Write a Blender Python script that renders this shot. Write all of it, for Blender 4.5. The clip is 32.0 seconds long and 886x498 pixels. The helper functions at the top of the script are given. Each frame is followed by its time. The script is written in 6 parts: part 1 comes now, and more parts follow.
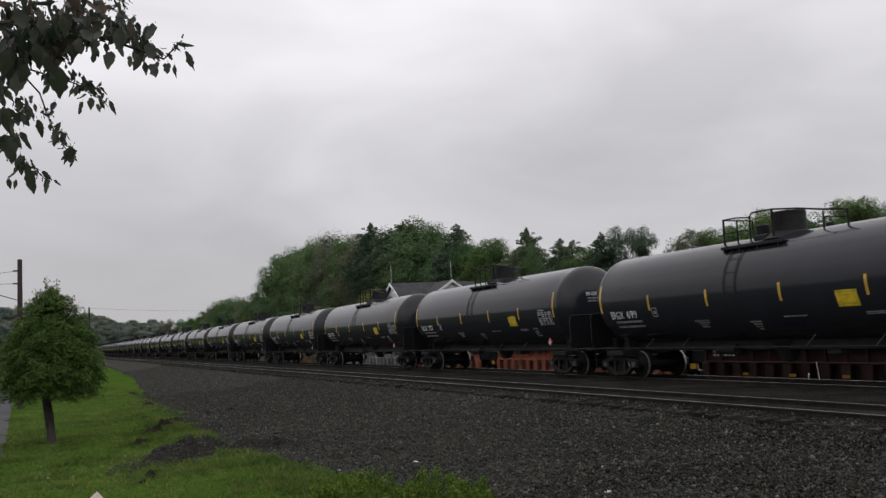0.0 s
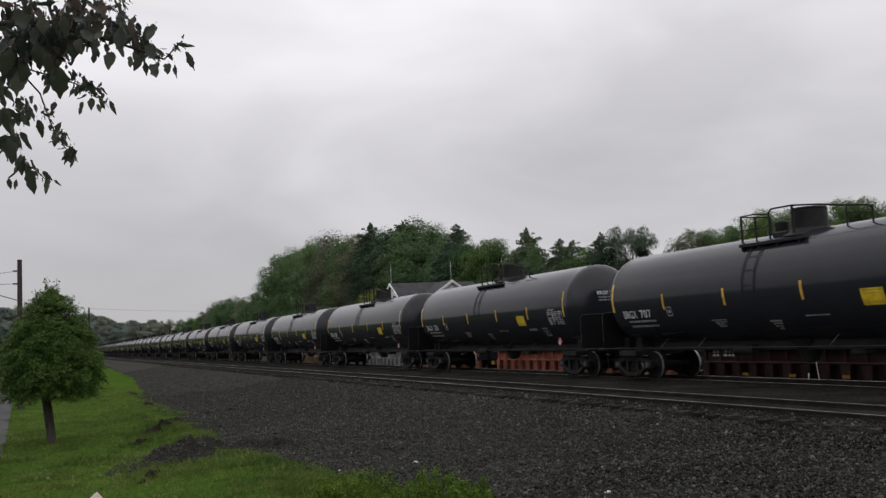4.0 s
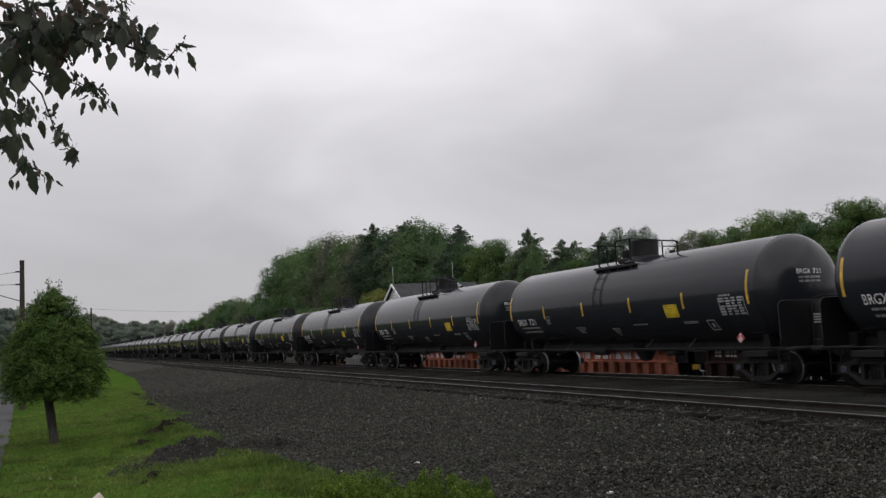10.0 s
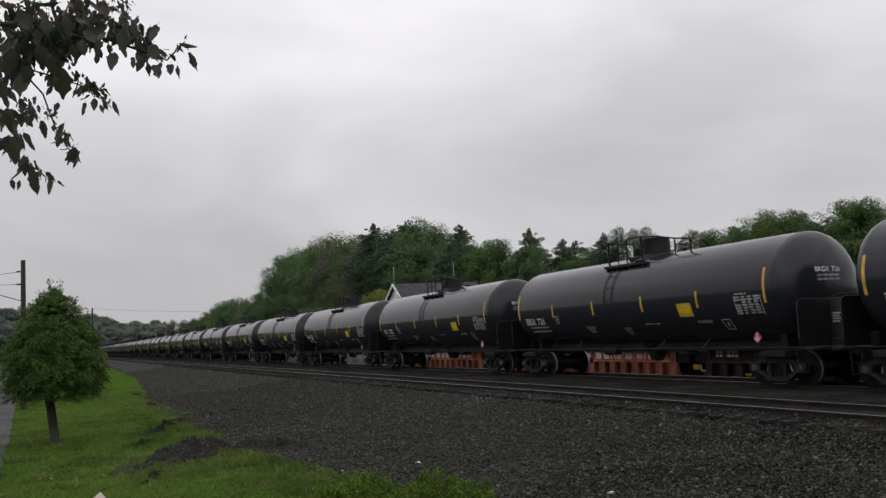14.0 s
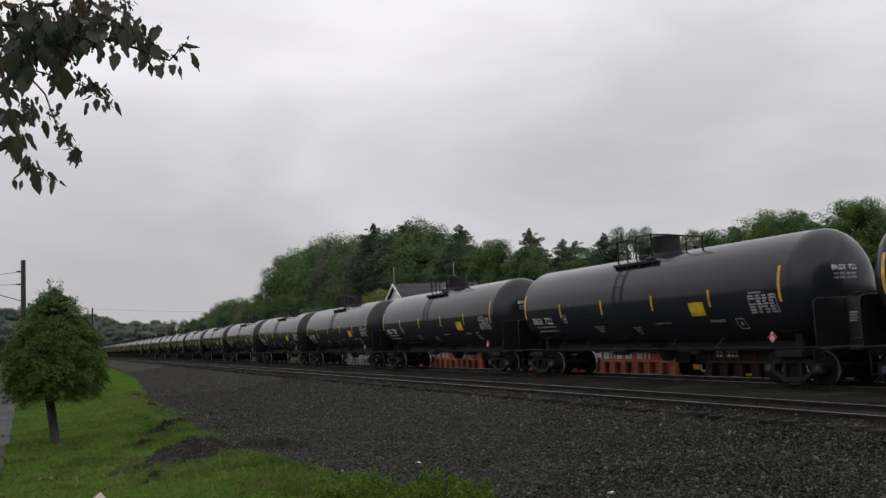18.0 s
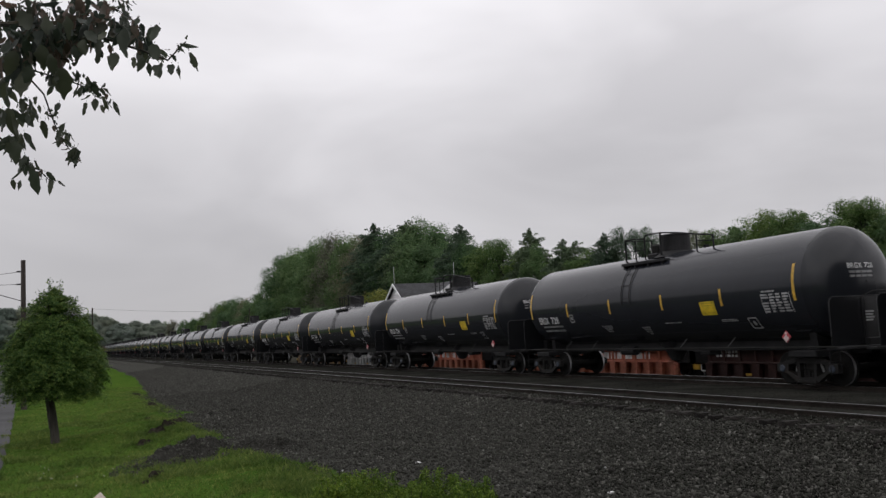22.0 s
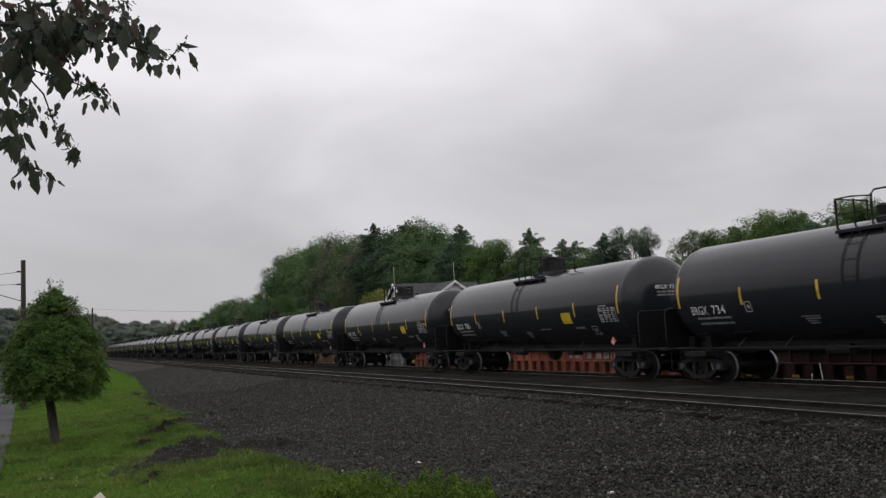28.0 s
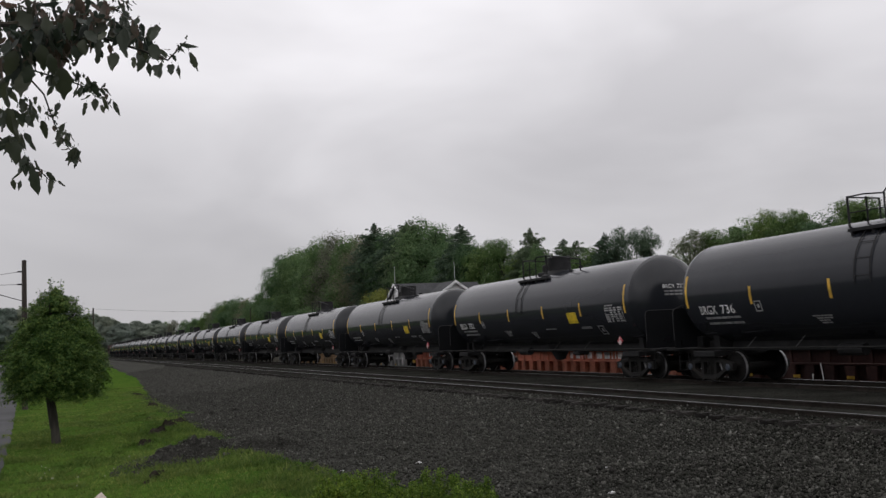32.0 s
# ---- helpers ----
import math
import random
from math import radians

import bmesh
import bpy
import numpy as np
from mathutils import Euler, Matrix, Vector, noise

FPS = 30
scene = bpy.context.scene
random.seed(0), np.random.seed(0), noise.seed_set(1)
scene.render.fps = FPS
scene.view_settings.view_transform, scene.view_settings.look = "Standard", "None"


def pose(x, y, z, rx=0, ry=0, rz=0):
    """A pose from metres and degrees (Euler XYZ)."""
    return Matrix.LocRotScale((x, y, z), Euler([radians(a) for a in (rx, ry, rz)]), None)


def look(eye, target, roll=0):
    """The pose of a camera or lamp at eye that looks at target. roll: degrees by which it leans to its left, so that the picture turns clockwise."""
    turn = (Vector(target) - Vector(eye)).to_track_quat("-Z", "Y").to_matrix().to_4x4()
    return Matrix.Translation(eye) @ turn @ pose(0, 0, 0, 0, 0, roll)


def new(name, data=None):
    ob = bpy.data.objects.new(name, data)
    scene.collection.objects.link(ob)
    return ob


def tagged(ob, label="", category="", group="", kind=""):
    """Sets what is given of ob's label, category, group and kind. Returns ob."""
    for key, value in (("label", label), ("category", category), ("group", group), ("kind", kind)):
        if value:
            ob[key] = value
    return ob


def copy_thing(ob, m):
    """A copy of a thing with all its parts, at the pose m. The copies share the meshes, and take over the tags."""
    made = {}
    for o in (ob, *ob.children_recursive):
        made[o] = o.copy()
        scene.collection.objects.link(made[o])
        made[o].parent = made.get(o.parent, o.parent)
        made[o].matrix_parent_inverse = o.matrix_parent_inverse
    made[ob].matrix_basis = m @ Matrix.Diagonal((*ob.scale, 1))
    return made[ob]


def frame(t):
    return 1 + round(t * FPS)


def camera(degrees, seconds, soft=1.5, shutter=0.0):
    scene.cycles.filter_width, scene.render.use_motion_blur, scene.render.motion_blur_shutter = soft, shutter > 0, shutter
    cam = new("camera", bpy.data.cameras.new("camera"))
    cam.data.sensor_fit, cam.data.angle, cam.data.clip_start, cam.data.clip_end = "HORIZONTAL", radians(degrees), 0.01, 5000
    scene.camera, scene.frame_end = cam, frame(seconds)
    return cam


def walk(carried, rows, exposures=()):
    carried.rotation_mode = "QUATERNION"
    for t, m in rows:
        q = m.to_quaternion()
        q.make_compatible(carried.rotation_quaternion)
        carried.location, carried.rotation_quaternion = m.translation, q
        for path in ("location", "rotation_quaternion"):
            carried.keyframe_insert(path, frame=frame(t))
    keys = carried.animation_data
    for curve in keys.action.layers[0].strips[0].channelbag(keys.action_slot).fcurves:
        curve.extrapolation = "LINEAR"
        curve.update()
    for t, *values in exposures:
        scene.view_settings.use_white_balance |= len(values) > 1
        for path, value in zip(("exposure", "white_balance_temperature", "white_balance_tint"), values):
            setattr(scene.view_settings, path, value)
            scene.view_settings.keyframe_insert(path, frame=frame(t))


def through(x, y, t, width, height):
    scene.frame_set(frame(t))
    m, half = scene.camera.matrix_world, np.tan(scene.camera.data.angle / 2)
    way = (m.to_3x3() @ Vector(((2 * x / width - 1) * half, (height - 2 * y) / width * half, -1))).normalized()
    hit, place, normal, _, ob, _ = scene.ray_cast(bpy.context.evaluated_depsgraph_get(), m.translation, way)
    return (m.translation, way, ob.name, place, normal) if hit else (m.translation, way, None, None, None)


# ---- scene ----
# camera: almost still, nudged by a hand now and then
EYE = (0.0, 0.0, 1.856)
LEAN = -2.88


def aim(turn, tilt):
    a, b = radians(turn), radians(tilt)
    way = Vector((math.sin(a) * math.cos(b), math.cos(a) * math.cos(b), math.sin(b)))
    return look(EYE, Vector(EYE) + 100 * way, LEAN)


cam = camera(52.33, 32.0, soft=1.4, shutter=0.25)
walk(cam, [(t, aim(turn, tilt)) for t, turn, tilt in (
    (0, 23.669, 5.392), (0.5, 23.669, 5.392), (1, 23.723, 5.446), (1.5, 23.805, 5.46),
    (2, 23.888, 5.503), (2.5, 23.838, 5.446), (3, 23.777, 5.446), (3.5, 23.723, 5.421),
    (5.5, 23.615, 5.392), (6, 23.669, 5.392), (6.5, 23.723, 5.439), (7.5, 23.723, 5.446),
    (8, 23.669, 5.446), (8.5, 23.622, 5.446), (9.5, 23.604, 5.446), (10, 23.558, 5.446),
    (10.5, 23.511, 5.446), (11, 23.504, 5.446), (14.5, 23.497, 5.442), (20, 23.493, 5.442),
    (30, 23.493, 5.442), (31, 23.446, 5.442), (32, 23.446, 5.446),
)])

# ---- light: overcast sky, weak wide sun ----
world = bpy.data.worlds.new("sky")
scene.world = world
world.use_nodes = True
wn, wl = world.node_tree.nodes, world.node_tree.links
wn.clear()
sky = wn.new("ShaderNodeTexSky")
sky.sky_type, sky.sun_disc = "NISHITA", False
sky.sun_elevation, sky.sun_rotation = radians(70), radians(200)
dim = wn.new("ShaderNodeVectorMath")
dim.operation, dim.inputs["Scale"].default_value = "SCALE", 0.06
wl.new(sky.outputs[0], dim.inputs[0])
coord = wn.new("ShaderNodeTexCoord")
squash = wn.new("ShaderNodeMapping")
squash.inputs["Scale"].default_value = (1.0, 1.0, 2.6)
wl.new(coord.outputs["Generated"], squash.inputs[0])
cloud = wn.new("ShaderNodeTexNoise")
cloud.inputs["Scale"].default_value, cloud.inputs["Detail"].default_value = 2.3, 4.0
cloud.inputs["Roughness"].default_value, cloud.inputs["Distortion"].default_value = 0.45, 0.5
wl.new(squash.outputs[0], cloud.inputs["Vector"])
cover = wn.new("ShaderNodeValToRGB")
cover.color_ramp.elements[0].position, cover.color_ramp.elements[0].color = 0.3, (0.54, 0.527, 0.549, 1)
cover.color_ramp.elements[1].position, cover.color_ramp.elements[1].color = 0.7, (0.79, 0.772, 0.80, 1)
wl.new(cloud.outputs[0], cover.inputs[0])
up = wn.new("ShaderNodeSeparateXYZ")
wl.new(coord.outputs["Generated"], up.inputs[0])
lift = wn.new("ShaderNodeMapRange")
lift.interpolation_type = "SMOOTHSTEP"
lift.inputs["From Min"].default_value, lift.inputs["From Max"].default_value = 0.08, 0.44
lift.inputs["To Min"].default_value, lift.inputs["To Max"].default_value = 0.86, 1.32
wl.new(up.outputs[2], lift.inputs[0])
shade = wn.new("ShaderNodeVectorMath")
shade.operation = "SCALE"
wl.new(cover.outputs[0], shade.inputs[0])
toward = wn.new("ShaderNodeVectorMath")
toward.operation, toward.inputs[1].default_value = "DOT_PRODUCT", (0.62, 0.45, 0.64)
wl.new(coord.outputs["Generated"], toward.inputs[0])
glow = wn.new("ShaderNodeMapRange")
glow.inputs["From Min"].default_value, glow.inputs["From Max"].default_value = 0.0, 1.0
glow.inputs["To Min"].default_value, glow.inputs["To Max"].default_value = 0.90, 1.13
wl.new(toward.outputs["Value"], glow.inputs[0])
gain = wn.new("ShaderNodeMath")
gain.operation = "MULTIPLY"
wl.new(lift.outputs[0], gain.inputs[0])
wl.new(glow.outputs[0], gain.inputs[1])
wl.new(gain.outputs[0], shade.inputs["Scale"])
both = wn.new("ShaderNodeMix")
both.data_type, both.inputs[0].default_value = "RGBA", 0.94
wl.new(dim.outputs[0], both.inputs[6])
wl.new(shade.outputs[0], both.inputs[7])
back = wn.new("ShaderNodeBackground")
back.inputs[1].default_value = 1.0
wl.new(both.outputs[2], back.inputs[0])
wout = wn.new("ShaderNodeOutputWorld")
wl.new(back.outputs[0], wout.inputs[0])

sun = new("sun", bpy.data.lights.new("sun", "SUN"))
sun.data.energy, sun.data.angle, sun.data.color = 0.6, radians(110), (1.0, 0.97, 0.94)
sun.matrix_world = look((-12, -30, 90), (0, 0, 0))
scene.view_settings.exposure = 0.0


# ---- materials ----
def material(name, rough=0.6, metal=0.0, spec=0.5):
    m = bpy.data.materials.new(name)
    m.use_nodes = True
    p = m.node_tree.nodes["Principled BSDF"]
    p.inputs["Roughness"].default_value = rough
    p.inputs["Metallic"].default_value = metal
    p.inputs["Specular IOR Level"].default_value = spec
    return m, m.node_tree.nodes, m.node_tree.links, p


def noise_node(nodes, links, scale, detail=4.0, rough=0.55, coords="Object", stretch=None):
    tc = nodes.new("ShaderNodeTexCoord")
    n = nodes.new("ShaderNodeTexNoise")
    n.inputs["Scale"].default_value, n.inputs["Detail"].default_value = scale, detail
    n.inputs["Roughness"].default_value = rough
    if stretch:
        mp = nodes.new("ShaderNodeMapping")
        mp.inputs["Scale"].default_value = stretch
        links.new(tc.outputs[coords], mp.inputs[0])
        links.new(mp.outputs[0], n.inputs["Vector"])
    else:
        links.new(tc.outputs[coords], n.inputs["Vector"])
    return n


def ramp(nodes, links, source, stops):
    r = nodes.new("ShaderNodeValToRGB")
    while len(r.color_ramp.elements) < len(stops):
        r.color_ramp.elements.new(0.5)
    for e, (at, c) in zip(r.color_ramp.elements, stops):
        e.position, e.color = at, (*c, 1)
    links.new(source, r.inputs[0])
    return r


def mixed(nodes, links, a, b, factor, mode="MIX"):
    m = nodes.new("ShaderNodeMix")
    m.data_type, m.blend_type = "RGBA", mode
    for value, slot in ((factor, 0), (a, 6), (b, 7)):
        if hasattr(value, "links"):
            links.new(value, m.inputs[slot])
        else:
            m.inputs[slot].default_value = value if slot == 0 else (*value, 1)
    return m.outputs[2]


def bumped(nodes, links, p, source, strength, distance):
    b = nodes.new("ShaderNodeBump")
    b.inputs["Strength"].default_value, b.inputs["Distance"].default_value = strength, distance
    links.new(source, b.inputs["Height"])
    links.new(b.outputs[0], p.inputs["Normal"])


def surface(name, dark, light, rough=0.7, big=0.8, fine=18.0, bump=0.25, depth=0.01, metal=0.0, spec=0.5, wear=None, random_tint=0.0,
            stretch=None):
    """A two-scale surface: stains at the scale big, grain at the scale fine."""
    m, n, l, p = material(name, rough, metal, spec)
    a, b = noise_node(n, l, big, 3, stretch=stretch), noise_node(n, l, fine, 5, stretch=stretch)
    col = ramp(n, l, b.outputs[0], ((0.3, dark), (0.7, light))).outputs[0]
    stain = ramp(n, l, a.outputs[0], ((0.35, (0.62, 0.62, 0.62)), (0.65, (1.15, 1.15, 1.15)))).outputs[0]
    col = mixed(n, l, col, stain, 1.0, "MULTIPLY")
    if wear:
        edge = ramp(n, l, a.outputs[0], ((0.58, (0, 0, 0)), (0.72, (1, 1, 1)))).outputs[0]
        col = mixed(n, l, col, wear, edge)
    if random_tint:
        info = n.new("ShaderNodeObjectInfo")
        tint = ramp(n, l, info.outputs["Random"], ((0.0, (1 - random_tint,) * 3), (1.0, (1 + random_tint,) * 3))).outputs[0]
        col = mixed(n, l, col, tint, 1.0, "MULTIPLY")
    l.new(col, p.inputs["Base Color"])
    bumped(n, l, p, b.outputs[0], bump, depth)
    return m


def leaf_material(name, a, b, c, through=0.25, rough=0.5, patchy=0.0, spec=0.35):
    m, n, l, p = material(name, rough, 0, spec)
    geo = n.new("ShaderNodeNewGeometry")
    col = ramp(n, l, geo.outputs["Random Per Island"], ((0.0, a), (0.55, b), (1.0, c))).outputs[0]
    info = n.new("ShaderNodeObjectInfo")
    tint = ramp(n, l, info.outputs["Random"], ((0.0, (0.78, 0.83, 0.84)), (0.5, (1, 1, 1)), (1.0, (1.2, 1.14, 0.98)))).outputs[0]
    col = mixed(n, l, col, tint, 1.0, "MULTIPLY")
    if patchy:
        for scale, amount in ((0.45, patchy), (2.6, 0.6 * patchy)):
            patch_noise = noise_node(n, l, scale, 3)
            tone = ramp(n, l, patch_noise.outputs[0], ((0.32, (1 - amount, 1 - 0.8 * amount, 1 - amount)), (0.68, (1 + amount, 1 + 0.6 * amount, 1 + amount)))).outputs[0]
            col = mixed(n, l, col, tone, 1.0, "MULTIPLY")
    l.new(col, p.inputs["Base Color"])
    t = n.new("ShaderNodeBsdfTranslucent")
    l.new(col, t.inputs[0])
    s = n.new("ShaderNodeMixShader")
    s.inputs[0].default_value = through
    l.new(p.outputs[0], s.inputs[1])
    l.new(t.outputs[0], s.inputs[2])
    l.new(s.outputs[0], n["Material Output"].inputs[0])
    return m


def tank_paint(name, shade_a, shade_b, spec, gloss, dusty):
    m, n, l, p = material(name, gloss, 0, spec)
    a = noise_node(n, l, 0.7, 4, 0.6)
    run = noise_node(n, l, 1.0, 5, 0.65, stretch=(7.0, 7.0, 0.5))
    col = ramp(n, l, a.outputs[0], ((0.3, shade_a), (0.7, shade_b))).outputs[0]
    grey_blend = ramp(n, l, run.outputs[0], ((0.55, (0, 0, 0)), (0.8, (dusty, dusty, dusty)))).outputs[0]
    col = mixed(n, l, col, (0.022, 0.022, 0.024), grey_blend)
    l.new(col, p.inputs["Base Color"])
    ro = ramp(n, l, run.outputs[0], ((0.3, (gloss - 0.02,) * 3), (0.8, (gloss + 0.09,) * 3))).outputs[0]
    l.new(ro, p.inputs["Roughness"])
    bumped(n, l, p, a.outputs[0], 0.06, 0.01)
    return m


TANK = tank_paint("black_tank_paint", (0.0185, 0.0204, 0.0256), (0.0232, 0.0254, 0.0312), 0.345, 0.13, 0.25)
HEAD = tank_paint("black_head_paint", (0.0155, 0.0171, 0.0208), (0.0192, 0.0210, 0.0254), 0.36, 0.16, 0.15)
SHIELD = tank_paint("black_shield_paint", (0.0100, 0.0104, 0.0117), (0.0136, 0.0141, 0.0155), 0.36, 0.15, 0.1)
BLACK_STEEL = surface("black_steel", (0.0170, 0.0170, 0.0180), (0.0270, 0.0270, 0.0285), 0.6, 1.5, 30, 0.2, 0.004, spec=0.16)
BRACE = surface("grey_worn_brace", (0.032, 0.032, 0.034), (0.055, 0.055, 0.058), 0.6, 2, 30, 0.1, 0.002)
BOGIE_STEEL = surface("dusty_cast_steel", (0.0095, 0.0092, 0.0088), (0.0182, 0.0175, 0.0166), 0.7, 2.0, 35, 0.35, 0.006, spec=0.25, wear=(0.022, 0.018, 0.015))
WHEEL_STEEL = surface("wheel_steel", (0.008, 0.0078, 0.0075), (0.014, 0.0135, 0.0128), 0.75, 3.0, 40, 0.2, 0.003, spec=0.1)
TREAD = surface("polished_tread", (0.27, 0.27, 0.28), (0.42, 0.42, 0.43), 0.38, 4.0, 50, 0.1, 0.001, metal=0.35)
CAP = surface("bearing_cap_paint", (0.024, 0.033, 0.050), (0.044, 0.056, 0.080), 0.55, 5, 60, 0.2, 0.002)
YELLOW = surface("yellow_reflective_tape", (0.58, 0.35, 0.045), (0.74, 0.45, 0.06), 0.45, 3, 40, 0.05, 0.001)
PLACARD = surface("yellow_placard", (0.64, 0.46, 0.02), (0.78, 0.57, 0.035), 0.5, 3, 30, 0.05, 0.001)
INK = surface("placard_ink", (0.44, 0.32, 0.02), (0.54, 0.40, 0.03), 0.6, 3, 30, 0.05, 0.001)
WHITE = surface("white_stencil", (0.80, 0.80, 0.81), (0.92, 0.92, 0.93), 0.6, 4, 40, 0.05, 0.001)
PANEL_MARK = surface("small_print_white", (0.28, 0.28, 0.285), (0.46, 0.46, 0.465), 0.65, 4, 60, 0.05, 0.001)
GREY_MARK = surface("faded_grey_stencil", (0.20, 0.20, 0.205), (0.34, 0.34, 0.345), 0.65, 4, 60, 0.05, 0.001)
RED_MARK = surface("red_placard", (0.36, 0.035, 0.05), (0.48, 0.07, 0.085), 0.5, 4, 40, 0.05, 0.001)
PINK_MARK = surface("pink_placard", (0.55, 0.42, 0.42), (0.72, 0.58, 0.58), 0.5, 4, 40, 0.05, 0.001)
RAIL_SIDE = surface("rusty_rail", (0.018, 0.0152, 0.0128), (0.038, 0.032, 0.0275), 0.85, 2, 30, 0.3, 0.003, spec=0.15)
RAIL_TOP = surface("polished_rail_head", (0.13, 0.13, 0.135), (0.225, 0.225, 0.23), 0.42, 1.0, 20, 0.1, 0.001, metal=1.0)
TIE = surface("creosoted_timber", (0.014, 0.0126, 0.0116), (0.060, 0.056, 0.052), 0.9, 1.5, 14, 0.6, 0.012, spec=0.1, random_tint=0.5, stretch=(0.6, 5, 5))


def paling(n, l, near, far):
    """A factor that grows along the bed and towards the verge, broken up by blotches."""
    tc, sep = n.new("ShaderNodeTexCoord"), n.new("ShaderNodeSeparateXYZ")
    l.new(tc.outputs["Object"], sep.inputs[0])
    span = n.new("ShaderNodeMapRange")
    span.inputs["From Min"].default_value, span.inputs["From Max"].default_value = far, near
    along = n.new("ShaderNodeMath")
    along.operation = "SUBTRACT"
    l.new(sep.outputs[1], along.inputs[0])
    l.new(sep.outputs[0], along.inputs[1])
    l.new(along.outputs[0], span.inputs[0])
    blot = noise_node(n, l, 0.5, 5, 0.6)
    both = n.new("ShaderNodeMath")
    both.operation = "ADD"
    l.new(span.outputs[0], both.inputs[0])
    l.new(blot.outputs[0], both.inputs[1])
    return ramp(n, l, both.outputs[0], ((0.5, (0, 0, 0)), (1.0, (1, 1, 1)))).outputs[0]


def ballast():
    """Dark broken stone, blended to a paler grain along the bed and towards the verge."""
    m, n, l, p = material("crushed_stone_bed", 1.0, 0, 0.0)
    grain = noise_node(n, l, 26, 5)
    # darker than the loose stones: shade of the gaps put into the sheet's colour
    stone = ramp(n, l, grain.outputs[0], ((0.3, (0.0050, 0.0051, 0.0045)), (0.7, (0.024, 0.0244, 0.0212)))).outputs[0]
    pale_grain = ramp(n, l, grain.outputs[0], ((0.3, (0.026, 0.0261, 0.0234)), (0.7, (0.092, 0.0920, 0.0825)))).outputs[0]
    l.new(mixed(n, l, stone, pale_grain, paling(n, l, 27.0, -8.0)), p.inputs["Base Color"])
    bumped(n, l, p, grain.outputs[0], 1.0, 0.05)
    return m


def loose_stone():
    """Each stone its own grey, a few pale ones, paler along the bed and towards the verge."""
    m, n, l, p = material("ballast_stone", 0.95, 0, 0.0)
    geo = n.new("ShaderNodeNewGeometry")
    col = ramp(n, l, geo.outputs["Random Per Island"], ((0.0, (0.0050, 0.0051, 0.0045)), (0.25, (0.0120, 0.0128, 0.0098)), (0.45, (0.0235, 0.0210, 0.0206)), (0.65, (0.037, 0.0392, 0.0323)), (0.86, (0.070, 0.0668, 0.0605)), (0.97, (0.092, 0.091, 0.082)), (1.0, (0.18, 0.178, 0.165)))).outputs[0]
    # each stone's grey blended towards a pale grey where the factor is high
    grey_blend = mixed(n, l, col, (0.130, 0.130, 0.117), 0.27)
    l.new(mixed(n, l, col, grey_blend, paling(n, l, 27.0, -8.0)), p.inputs["Base Color"])
    return m


BALLAST = ballast()
OILY = surface("oily_track_bed", (0.0140, 0.0141, 0.0122), (0.047, 0.0468, 0.0412), 1.0, 0.5, 22, 1.0, 0.04, spec=0.0)
ASPHALT = surface("asphalt", (0.032, 0.032, 0.034), (0.053, 0.053, 0.056), 0.9, 0.4, 40, 0.4, 0.006)
BARK = surface("bark", (0.014, 0.0125, 0.0105), (0.042, 0.038, 0.033), 0.9, 2.0, 9, 1.0, 0.03, stretch=(1, 1, 0.25))
GREY_BARK = surface("grey_bark", (0.026, 0.0225, 0.0180), (0.074, 0.066, 0.055), 0.9, 2.0, 9, 1.0, 0.03, stretch=(1, 1, 0.25))
POLE_WOOD = surface("weathered_pole_wood", (0.030, 0.022, 0.020), (0.068, 0.054, 0.047), 0.85, 1.5, 12, 0.6, 0.01, stretch=(4, 4, 0.2))
WIRE = surface("dark_cable", (0.02, 0.02, 0.02), (0.035, 0.035, 0.035), 0.6)
RUST = surface("brown_car_paint", (0.035, 0.020, 0.016), (0.07, 0.045, 0.036), 0.7, 1.0, 14, 0.2, 0.005)
ORANGE = surface("faded_orange_paint", (0.44, 0.14, 0.085), (0.62, 0.23, 0.15), 0.65, 1.1, 12, 0.2, 0.005, wear=(0.26, 0.09, 0.06))
DARK_RED = surface("dark_red_paint", (0.034, 0.0125, 0.0115), (0.066, 0.024, 0.020), 0.65, 0.9, 12, 0.2, 0.005, wear=(0.05, 0.026, 0.022))
PALE = surface("pale_grey_paint", (0.42, 0.42, 0.43), (0.58, 0.58, 0.58), 0.6, 1.0, 12, 0.2, 0.005)
TAN = surface("tan_paint", (0.34, 0.22, 0.12), (0.5, 0.34, 0.2), 0.65, 1.0, 12, 0.2, 0.005)
SIDING = surface("white_siding", (0.74, 0.75, 0.76), (0.86, 0.86, 0.87), 0.6, 0.5, 6, 0.2, 0.01, stretch=(0.3, 0.3, 6))
SHINGLE = surface("dark_shingles", (0.022, 0.023, 0.026), (0.048, 0.049, 0.053), 0.85, 0.7, 5, 0.5, 0.02)
GLASS = surface("dark_window_glass", (0.02, 0.022, 0.025), (0.03, 0.032, 0.035), 0.08, 1, 5, 0.02, 0.001)
STONE = loose_stone()
PINK_STONE = surface("pinkish_field_stone", (0.48, 0.36, 0.32), (0.80, 0.71, 0.67), 0.85, 3, 14, 0.6, 0.02)
SEED = surface("white_seed_heads", (0.30, 0.30, 0.26), (0.46, 0.46, 0.41), 0.9)
LITTER = surface("white_litter", (0.5, 0.5, 0.5), (0.7, 0.7, 0.7), 0.7)
# filler ground, kept dull so that no green shows in the tanks' reflections
DULL_GROUND = surface("dull_filler_ground", (0.030, 0.029, 0.024), (0.060, 0.058, 0.048), 1.0, 0.1, 4, 0.5, 0.05, spec=0.0)
SPILL = surface("gravelly_soil", (0.016, 0.0158, 0.0138), (0.072, 0.070, 0.063), 1.0, 1.6, 20, 1.0, 0.07, spec=0.0)
